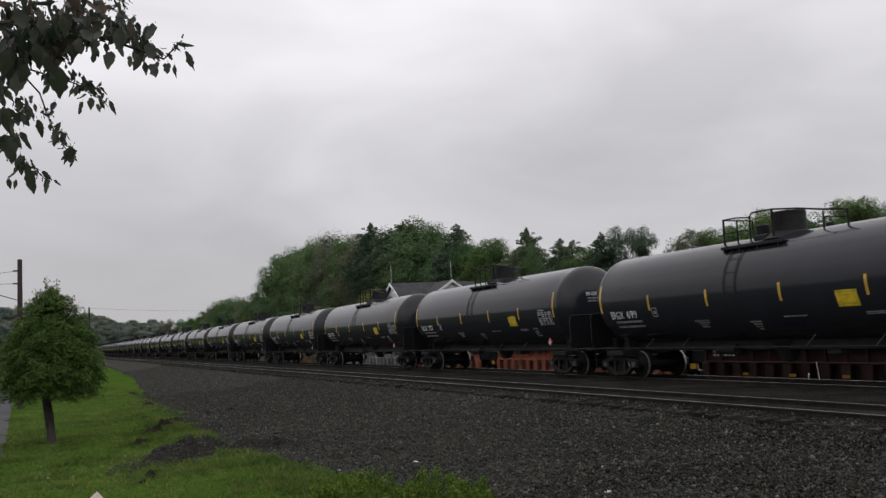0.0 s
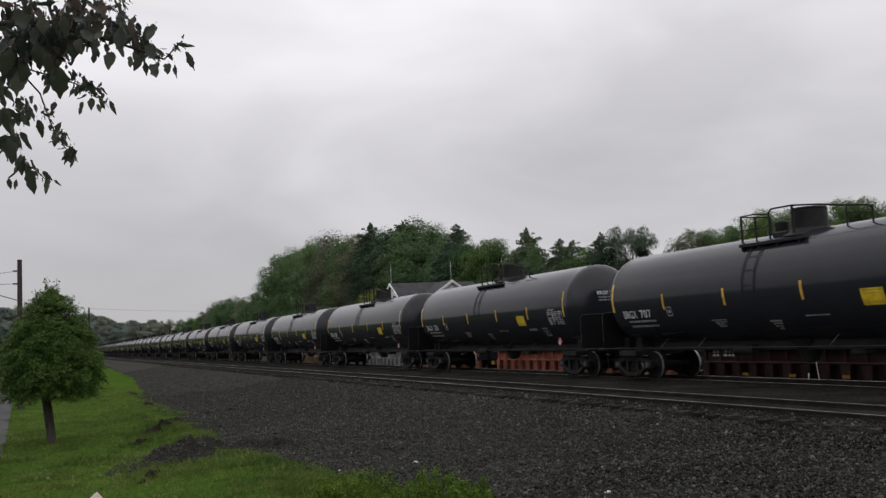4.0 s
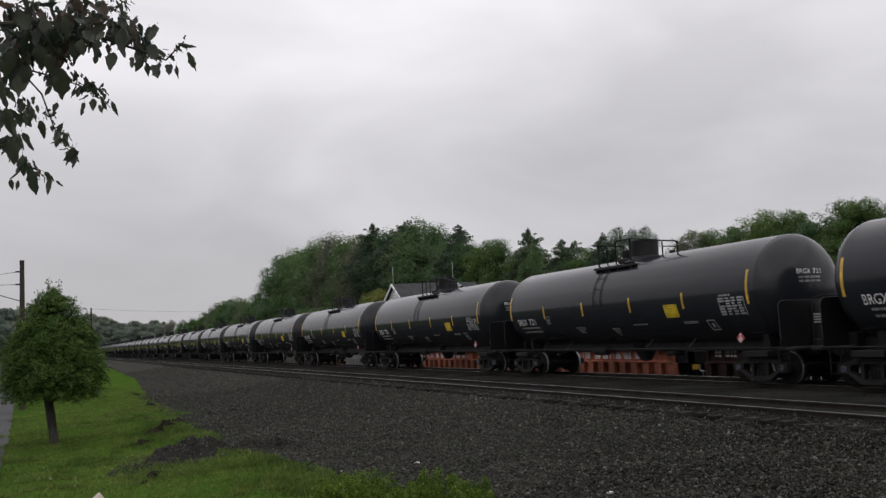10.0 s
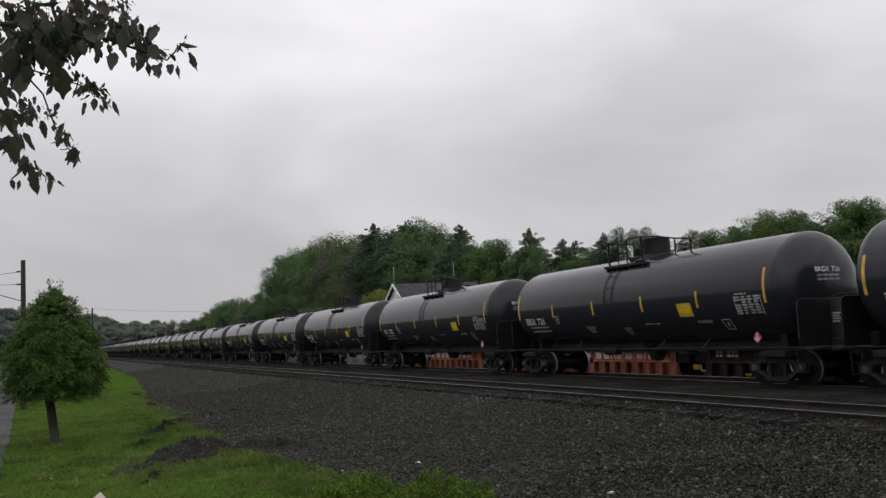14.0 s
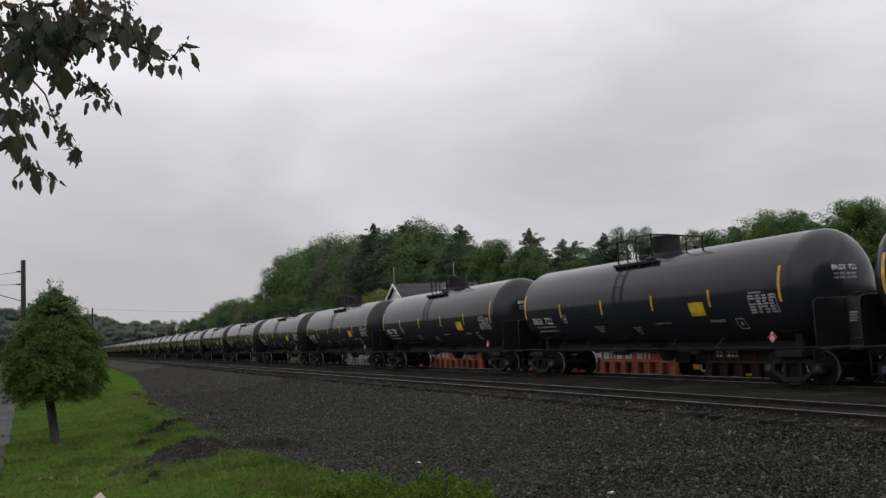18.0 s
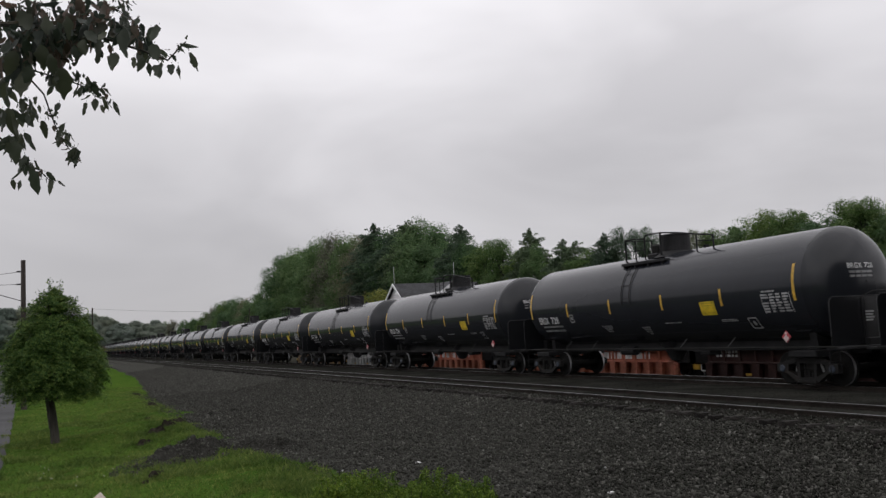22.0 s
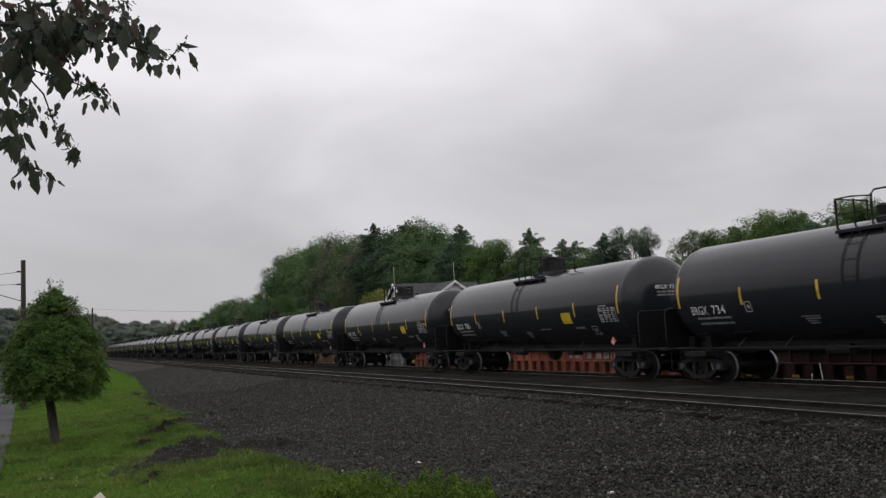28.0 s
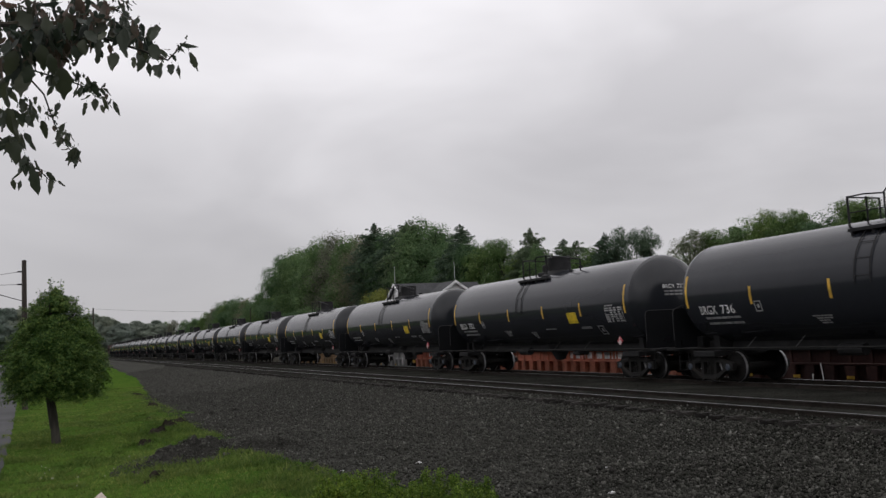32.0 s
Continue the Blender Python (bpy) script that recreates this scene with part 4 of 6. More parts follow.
def marker_stake(y, top, r, lean):
    """A white painted stake in the ground between the tracks."""
    t = tagged(new("marker_stake"), "thin white stake standing between the tracks", "stake", "marker stakes")
    t.location = (22.6, y, 0)
    part("stick", rod(bmesh.new(), (0, lean, bed_height(22.6, y) - 0.1), (0, 0, top), r, 6), WHITE, t)
    part("cap", lathe([(top - 0.04, r * 1.3), (top + 0.02, r * 1.3), (top + 0.04, r * 0.4)], 8, "Z"), WHITE, t)


marker_stake(22.1, 0.32, 0.016, -0.12)
marker_stake(22.46, -0.03, 0.018, 0.06)


# ---- white house with a dark roof ----
def house():
    h = tagged(new("house"), "white two-storey house with dark grey shingle roof", "house")
    def prism(name, pts, vec, mat, parent=h, label=""):
        bm = bmesh.new()
        f = bm.faces.new([bm.verts.new(p) for p in pts])
        ex = bmesh.ops.extrude_face_region(bm, geom=[f])
        bmesh.ops.translate(bm, vec=vec, verts=[v for v in ex["geom"] if isinstance(v, bmesh.types.BMVert)])
        bmesh.ops.recalc_face_normals(bm, faces=bm.faces)
        return part(name, bm, mat, parent, label)
    x0, x1, y0, y1, ridge, eave = 41.6, 53.0, 108.2, 115.8, 8.7, 6.2
    prism("wall", [(x0, y0, -1), (x0, y1, -1), (x0, y1, eave), (x0, 112, ridge), (x0, y0, eave)], (x1 - x0, 0, 0), SIDING, label="white clapboard walls")
    for s in (-1, 1):
        ya, yb = 112, 112 + s * 4.3
        prism("roof_slope", [(x0 - 0.4, ya, ridge + 0.02), (x0 - 0.4, yb, eave - 0.30), (x0 - 0.4, yb, eave - 0.12), (x0 - 0.4, ya, ridge + 0.22)], (x1 - x0 + 0.8, 0, 0), SHINGLE,
              label="dark grey shingle roof slope")
        prism("rake_board", [(x0 - 0.52, ya, ridge - 0.10), (x0 - 0.52, yb, eave - 0.42), (x0 - 0.52, yb, eave - 0.12), (x0 - 0.52, ya, ridge + 0.24)], (0.11, 0, 0), SIDING)
    cx, w, front, top, low = 47.6, 2.2, 106.6, 8.6, 7.2
    prism("gable_wall", [(cx - w, front, -1), (cx + w, front, -1), (cx + w, front, low), (cx, front, top), (cx - w, front, low)], (0, 5.0, 0), SIDING, label="white front gable")
    for s in (-1, 1):
        xb = cx + s * (w + 0.35)
        prism("roof_slope", [(cx, front - 0.4, top + 0.02), (xb, front - 0.4, low - 0.22), (xb, front - 0.4, low - 0.04), (cx, front - 0.4, top + 0.22)], (0, 5.6, 0), SHINGLE)
        prism("rake_board", [(cx, front - 0.52, top - 0.12), (xb, front - 0.52, low - 0.36), (xb, front - 0.52, low - 0.04), (cx, front - 0.52, top + 0.24)], (0, 0.11, 0), SIDING)
    for x in (cx - 1.0, cx + 1.0):
        win = part("window", boxed((x - 0.45, front - 0.06, 4.0), (x + 0.45, front - 0.005, 5.5), 0.01), SIDING, h, "white framed window")
        part("pane", boxed((x - 0.36, front - 0.075, 4.08), (x + 0.36, front - 0.062, 5.42)), GLASS, win)
    for x, y in ((cx, front - 0.2), (x0 - 0.2, 112)):
        part("lightning_rod", rod(bmesh.new(), (x, y, ridge - 0.2), (x, y, ridge + 2.5), 0.036, 6), GALVANISED, h, "thin upright rod on the gable")


house()

# ---- trees and plants ----
def leaf_cloud(name, centres, normals, sizes, mat, seed, ratio=0.6, single=False, spread=0.9):
    """Many small leaves, each a folded pair of triangles, or for far crowns one triangle."""
    r = np.random.default_rng(seed)
    n = len(centres)
    d = r.normal(size=(n, 3)) * spread + normals
    d /= np.linalg.norm(d, axis=1)[:, None] + 1e-9
    a = np.cross(d, r.normal(size=(n, 3)))
    a /= np.linalg.norm(a, axis=1)[:, None] + 1e-9
    b = np.cross(d, a)
    s = sizes[:, None] / 2
    if single:
        verts = np.stack([centres - a * s - b * s * ratio, centres + a * s - b * s * ratio, centres + b * s], 1).reshape(-1, 3)
        faces = np.arange(3 * n).reshape(-1, 3)
    else:
        verts = np.stack([centres - a * s, centres + b * s * ratio + d * s * 0.2, centres + a * s, centres - b * s * ratio + d * s * 0.2], 1).reshape(-1, 3)
        idx = np.arange(n)[:, None] * 4
        faces = np.concatenate([idx + (0, 1, 2), idx + (0, 2, 3)], 1).reshape(-1, 3)
    me = bpy.data.meshes.new(name)
    me.vertices.add(len(verts))
    me.vertices.foreach_set("co", verts.astype(np.float32).ravel())
    me.loops.add(faces.size)
    me.loops.foreach_set("vertex_index", faces.astype(np.int32).ravel())
    me.polygons.add(len(faces))
    me.polygons.foreach_set("loop_start", np.arange(0, faces.size, 3, dtype=np.int32))
    me.polygons.foreach_set("loop_total", np.full(len(faces), 3, dtype=np.int32))
    me.materials.append(mat)
    me.update(calc_edges=True)
    return me


def broad_tree(name, label, mat, seed, clumps=115, per=230, leaf=0.26, wide=0.27, low=0.10, lean=0.0, lump=1.0):
    """A tree one metre high per unit: trunk, limbs and a crown of leaf clumps. Built 20 m high."""
    h, r = 20.0, np.random.default_rng(seed)
    tree = tagged(new(name), label, "tree", "trees behind the railway")
    bm = path_rods([(0, 0, -1.2), (0.1, 0.05, h * 0.25), (0.2 + lean, -0.1, h * 0.55), (0.3 + 1.6 * lean, 0, h * 0.85)], 0.42, 8, taper=0.2)
    cs, ns, ss = [], [], []
    for k in range(clumps):
        v = r.normal(size=3)
        v /= np.linalg.norm(v)
        rad = r.uniform(0.45, 1.0) ** 0.5
        q = (k + 0.5) / clumps
        zc = low + (1 - low) * (0.5 + 0.5 * v[2] * rad)
        w = wide * h * (1 - 0.35 * abs((zc - low) / (1 - low) - 0.42) * 2) * r.uniform(0.75, 1.15)
        c = np.array([v[0] * rad * w + lean * zc * 3, v[1] * rad * w, zc * h])
        cr = lump * h * r.uniform(0.05, 0.115)
        if k % 4 == 0:
            rod(bm, (0.2, 0, max(h * 0.2, c[2] - h * 0.22)), tuple(c), 0.12, 5, 0.03)
        p = r.normal(size=(per, 3))
        p[:, 2] += 0.35
        p /= np.linalg.norm(p, axis=1)[:, None]
        shell = r.uniform(0.62, 1.0, size=(per, 1)) * (1 + 0.22 * np.sin(5 * p[:, :1] + 3 * k) * np.sin(5 * p[:, 1:2] + k))
        p *= shell * cr * np.array([1.15, 1.15, 0.85])
        cs.append(c + p)
        ns.append(p / cr * 1.2 + v * 0.5 + np.array([0, 0, 0.35]))
        ss.append(r.uniform(0.6, 1.3, size=per) * leaf)
    part("trunk", bm, BARK, tree)
    under("crown", leaf_cloud("crown", np.concatenate(cs), np.concatenate(ns), np.concatenate(ss), mat, seed, 0.6, True, 0.45), tree)
    return tree


def conifer(name, label, mat, seed, open_top=0.0, slope=0.74, wide=0.2, leaf=0.5):
    """Whorls of drooping boughs, each thick with sprays of needles."""
    h, r = 20.0, np.random.default_rng(seed)
    tree = tagged(new(name), label, "tree", "trees behind the railway")
    bm = path_rods([(0, 0, -1.2), (0, 0, h * 0.5), (0.05, 0, h * 0.985)], 0.34, 8, taper=0.06)
    cs, ns, ss = [], [], []
    z = h * 0.99
    while z > h * 0.12:
        down = h - z
        reach = min(0.10 + slope * down, wide * h * (1 + 0.25 * min(1, down / h)))
        for j in range(5 + int(5 * min(1, down / 4))):
            if r.random() < open_top:
                continue
            a = r.uniform(0, 2 * math.pi)
            L = reach * r.uniform(0.62, 1.22)
            rise = r.uniform(-0.25, 0.25) + (0.35 if down < 3 else 0.0)
            if j < 3:
                rod(bm, (0, 0, z), (L * math.cos(a), L * math.sin(a), z + rise * L * 0.6), 0.05, 4, 0.012)
            m = int(16 + 20 * L)
            u = r.uniform(0.05, 1.0, size=m) ** 0.7
            spread = 0.10 + 0.16 * L
            p = np.stack([u * L * math.cos(a), u * L * math.sin(a), z + rise * L * u - 0.22 * L * u * u], 1) + r.normal(size=(m, 3)) * np.array((spread, spread, 0.16 + 0.05 * L)) * (1.15 - u[:, None])
            cs.append(p)
            ns.append(np.tile((0.3 * math.cos(a), 0.3 * math.sin(a), 0.8), (m, 1)))
            ss.append(r.uniform(0.6, 1.2, size=m) * leaf * (0.45 + 0.55 * min(1, down / 4)))
        z -= 0.30 + 0.035 * down
    part("trunk", bm, BARK, tree)
    under("crown", leaf_cloud("crown", np.concatenate(cs), np.concatenate(ns), np.concatenate(ss), mat, seed, 0.38), tree)
    return tree


def place(tree, x, y, height, width=1.0, turn=0.0, first=False):
    t = tree if first else copy_thing(tree, pose(0, 0, 0))
    t.matrix_basis = pose(x, y, -1.3, 0, 0, turn)
    k = (height + 1.3) / 20.0
    t.scale = (k * width, k * width, k)
    return t


green = [broad_tree("broadleaf_tree", "tall broadleaf tree in fresh green leaf", LEAF_A, s) for s in (11, 12, 13)]
lime = [broad_tree("broadleaf_tree", "broadleaf tree in bright yellow-green spring leaf", LEAF_B, s) for s in (21, 22)]
bare = [broad_tree("broadleaf_tree", "broadleaf tree just budding, brownish twigs", LEAF_D, s, 120, 180, 0.22) for s in (31, 32)]
grey = [broad_tree("broadleaf_tree", "pale grey-green broadleaf tree with open crown", LEAF_H, s, 90, 230, 0.23, 0.30, 0.05, 0.0, 0.85) for s in (71,)]
deep = [broad_tree("broadleaf_tree", "dark green broadleaf tree with ragged open crown", LEAF_C, s, 74, 250, 0.26, 0.27, 0.08, 0.0, 0.9) for s in (81, 82)]
dark = [conifer("conifer_tree", "dark green pointed spruce tree", LEAF_C, s) for s in (41, 43)]
pine = [conifer("conifer_tree", "dark ragged pine tree with open top", LEAF_C, s, 0.3, 1.1, 0.2, 0.55) for s in (42, 44)]
lite = [broad_tree("broadleaf_tree", "broadleaf tree in green leaf at the back of the wood", LEAF_A, s, 64, 110, 0.48, 0.36, 0.05) for s in (51, 52, 53)]
lite += [broad_tree("broadleaf_tree", "yellow-green broadleaf tree at the back of the wood", LEAF_B, 54, 64, 110, 0.48, 0.36, 0.05)]
hedge = [broad_tree("broadleaf_tree", "dense broadleaf tree in bright green leaf", m, s, 190, 230, 0.23, 0.31, 0.05, 0.0, 0.72) for m, s in ((LEAF_B, 61), (LEAF_A, 62), (LEAF_B, 63))]
airy = [broad_tree("broadleaf_tree", "tall green broadleaf tree with separate leafy boughs", LEAF_A, s, 50, 520, 0.27, 0.33, 0.06, 0.0, 1.0) for s in (101, 102)]
KINDS = {"o": airy, "h": hedge, "g": green, "l": lime, "b": bare, "d": dark, "p": pine, "k": deep}
used, turns = set(), dict.fromkeys(KINDS, 0)
# the wood's skyline along the line, as heights above the rails
SKY_Y = (50, 61, 64.3, 66, 68.8, 70.5, 78.6, 82.9, 86, 89, 91.5, 93.5, 97, 100.7, 102.5, 104.8, 108, 115, 119, 124.5, 127.8, 132, 136.6, 147.8, 151.7, 160.6, 167, 174.5, 187.8, 199.3, 204, 220, 262, 284, 300, 308,
         320, 357, 387, 443, 510, 617, 710, 800)
SKY_H = (12.1, 12.3, 12.8, 12.4, 12.6, 13.1, 13.2, 12, 13, 12.4, 10.6, 14, 14.8, 15.9, 13.8, 14.6, 13.4, 14.8, 13.2, 16, 18.4, 15.6, 18, 19.2, 22.5, 19.6, 24.3, 26.6, 25.3, 28.3, 27, 29.9, 31.3, 32.2, 31.4, 24,
         22.5, 20.9, 23.9, 21, 18.5, 21, 23, 22)
ORDER = ("54 h 57.5 h 61 h 64 h 67.5 h 70.8 h 74.5 h 78.6 h 82 h 96.3 k 98.8 k 101.4 k 104.8 d 108 l 111.7 p 115 d 119 l 123.5 g 127.8 d 132 l 136.6 l 143 l 147.8 g 151.7 d 157 g 162 g 167 g 174.5 g 178 p "
         "183 p 188 p 193 g 199.3 d 205 b 213 b 221 g 231 b 242 g 251 g 260 o 271 g 281 o 294 o 334 l 346 o 357 b 372 g 387 o 405 l 425 g 443 b 470 l 505 g 548 g 600 b 655 l 708 g 770 g").split()
for y, k in zip(map(float, ORDER[::2]), ORDER[1::2]):
    base = KINDS[k][turns[k] % len(KINDS[k])]
    turns[k] += 1
    h = float(np.interp(y, SKY_Y, SKY_H)) * random.uniform(0.97, 1.03) * (1.0 if k in "dp" else 0.985 if k == "h" else 0.965)
    place(base, 70 + random.uniform(-1.0, 1.0), y, h, {"d": 1.0, "p": 1.1, "b": 0.95}.get(k, 0.95 if h > 17 else 0.62 if k == "k" else 0.72 if h > 14 else 1.1), random.uniform(0, 360), base.name not in used)
    used.add(base.name)
# rows behind and in front close the wood
for i in range(88):
    y = 42 + i * 6.2
    x = random.uniform(76, 84) if i % 3 else random.uniform(58, 64)
    h = min(float(np.interp((y + d) * 70 / x, SKY_Y, SKY_H)) for d in (-8, -4, 0, 4, 8, 14)) * x / 70
    base = random.choice(lite)
    place(base, x, y, h * (random.uniform(0.70, 0.88) if i % 3 else random.uniform(0.34, 0.5)), 1.25 if i % 3 else 1.9, random.uniform(0, 360), base.name not in used)
    used.add(base.name)
place(broad_tree("broadleaf_tree", "small yellow-green tree beside the house", LEAF_J, 95, 80, 200, 0.3, 0.36, 0.05), 44, 125.7, 9.4, 1.1, 40, True)
place(grey[0], 66, 82.1, 13.0, 0.85, 70, True)
# far wooded ridge, its leaves coloured pale for the distance haze
far = [broad_tree("broadleaf_tree", "broadleaf tree on the far ridge, haze in its leaf colour", LEAF_I, s, 90, 240, 0.85, 0.44, 0.0, 0.0, 1.15) for s in (91, 92)]
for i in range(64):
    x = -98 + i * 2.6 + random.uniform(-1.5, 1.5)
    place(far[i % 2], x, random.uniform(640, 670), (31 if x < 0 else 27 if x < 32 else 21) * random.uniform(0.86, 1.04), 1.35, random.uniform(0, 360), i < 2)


# ---- small rounded tree on the verge ----
def verge_tree():
    r = np.random.default_rng(5)
    tree = tagged(new("verge_tree"), "small dense rounded tree in green leaf on the verge", "tree")
    tree.location = (-0.09, 31.15, -0.93)
    bm = path_rods([(0.12, 0, -0.2), (0.04, 0, 0.9), (-0.06, 0, 1.8), (0, 0, 4.4)], 0.15, 10, taper=0.25)
    for k in range(16):
        z = 1.3 + 0.16 * k
        a, L = k * 2.4, min(r.uniform(0.9, 1.6), 0.75 * float(np.interp(z + 0.7, (1.45, 2.2, 2.9, 3.6, 4.2, 4.75), (0.9, 1.66, 1.56, 1.24, 0.88, 0.48))))
        rod(bm, (0, 0, z), (L * math.cos(a), L * math.sin(a), z + 0.7), 0.05, 5, 0.015)
    rod(bm, (-0.01, 0, 0.5), (-0.16, 0.02, 1.9), 0.07, 8, 0.08)
    part("trunk", bm, GREY_BARK, tree, "grey-brown forked trunk")
    cs, ns, ss = [], [], []
    prof_z, prof_w = (1.45, 1.6, 2.0, 2.7, 3.3, 3.8, 4.2, 4.5, 4.75), (0.98, 1.52, 1.69, 1.62, 1.42, 1.13, 0.80, 0.46, 0.14)
    # drooping sprays in tiers: each a flat fan of leaves that faces up and outwards
    k = 0
    while k < 1900:
        z = r.uniform(1.5, 4.72)
        w = float(np.interp(z, prof_z, prof_w))
        if r.random() > (w / 1.62) ** 1.25 + 0.04:
            continue
        k += 1
        a = r.uniform(0, 2 * math.pi)
        out, side = np.array([math.cos(a), math.sin(a), 0.0]), np.array([-math.sin(a), math.cos(a), 0.0])
        lobe = 1 + 0.07 * math.sin(3 * a + 2.6 * z) * math.sin(4.3 * z + a) + 0.04 * math.sin(7 * a - 5 * z)
        rad = w * lobe * (r.uniform(0.3, 1.0) if k % 3 == 0 else r.uniform(0.84, 1.0)) * r.uniform(0.96, 1.09)
        L, m = min(0.6, 0.30 + 0.3 * w) * r.uniform(0.7, 1.2), 58
        u, v = r.random(m) ** 0.75, r.normal(size=m)
        droop = r.uniform(0.25, 0.7) if z < 4.0 else r.uniform(-0.5, 0.2)
        p = (rad - L * (1 - u))[:, None] * out + (v * 0.13 * (1.2 - 0.8 * u))[:, None] * side
        p[:, 2] += z + 0.10 - droop * L * u * u - 0.35 * np.abs(v) * 0.13 + r.normal(size=m) * 0.022
        cs.append(p + np.array([0.09, 0, 0]))
        ns.append(np.tile(out * 0.75 + np.array([0, 0, 1.35]), (m, 1)))
        ss.append(r.uniform(0.042, 0.105, size=m))
    under("crown", leaf_cloud("crown", np.concatenate(cs), np.concatenate(ns), np.concatenate(ss), LEAF_E, 5, 0.36, False, 0.55), tree)
    for x, y in ((0.75, -0.2), (1.05, 0.2), (-1.15, 0.1), (0.5, 0.4), (-0.7, -0.3), (1.3, -0.1)):
        p = np.array([x, y, 1.42]) + r.normal(size=(70, 3)) * np.array((0.14, 0.14, 0.10))
        spray = part("twig", rod(bmesh.new(), (x * 0.6, y, 1.9), (x, y, 1.35), 0.012, 5, 0.004), BARK, tree, "low leafy twig")
        under("leaves", leaf_cloud("leaves", p, np.zeros((70, 3)), r.uniform(0.05, 0.11, size=70), LEAF_E, 7, 0.42), spray)
    for x, y, h in ((-0.02, 0.0, 5.18), (0.28, 0.1, 5.14), (-0.34, 0, 4.85), (-0.2, 0.1, 4.8), (0.16, -0.1, 4.92), (0.74, 0.1, 4.6), (1.1, 0.0, 4.15)):
        z0 = h - 0.85
        bm = rod(bmesh.new(), (x * 0.85, y, z0), (x, y, h), 0.012, 5, 0.004)
        shoot = part("shoot", bm, BARK, tree, "leafy upright shoot")
        u = r.uniform(0.1, 1, size=60)
        p = np.stack([x * (0.85 + 0.15 * u), y + 0 * u, z0 + u * 0.85], 1) + r.normal(size=(60, 3)) * 0.05
        under("leaves", leaf_cloud("leaves", p, np.zeros((60, 3)), r.uniform(0.05, 0.09, size=60), LEAF_E, 6), shoot)
    return tree


verge_tree()


# ---- branch of a tree beside the camera ----
def leaf_mesh(seed, length=0.085, width=0.042):
    """A single pointed leaf with a fold, a bend and an uneven edge, hanging from its stalk at the origin."""
    r = random.Random(seed)
    verts, faces, n = [], [], 10
    curl, fold, bend = r.uniform(0.1, 0.7), r.uniform(0.15, 0.8), r.uniform(-0.22, 0.22)
    for k in range(n + 1):
        u = k / n
        w = width / 2 * math.sin(math.pi * min(1, u * 0.96 + 0.04) ** 0.75) ** 0.8
        x, y, z = bend * length * u * u, curl * length * u * u, -length * u - 0.012
        wave = 0.12 * width * math.sin(9 * u + seed)
        verts += [(x - w * r.uniform(0.82, 1.12), y + fold * w + wave, z + 0.002 * r.uniform(-1, 1)), (x, y, z), (x + w * r.uniform(0.82, 1.12), y + fold * w - wave, z + 0.002 * r.uniform(-1, 1))]
    for k in range(n):
        a = 3 * k
        faces += [(a, a + 1, a + 4, a + 3), (a + 1, a + 2, a + 5, a + 4)]
    verts += [(-0.0012, 0, 0), (0.0012, 0, 0)]
    faces.append((len(verts) - 2, len(verts) - 1, 1))
    return mesh_of("leaf", verts, faces, LEAF_F, smooth=True)


LEAVES = [leaf_mesh(i, 0.046 + 0.004 * i, 0.025 + 0.003 * (i % 5)) for i in range(9)]


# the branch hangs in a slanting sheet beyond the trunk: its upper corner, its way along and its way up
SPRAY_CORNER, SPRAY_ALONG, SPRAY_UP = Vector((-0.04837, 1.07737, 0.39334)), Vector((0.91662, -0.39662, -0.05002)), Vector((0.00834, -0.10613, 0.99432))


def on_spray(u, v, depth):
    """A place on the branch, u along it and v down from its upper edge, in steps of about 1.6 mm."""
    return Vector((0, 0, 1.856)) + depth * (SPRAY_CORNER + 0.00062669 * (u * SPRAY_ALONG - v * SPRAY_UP))


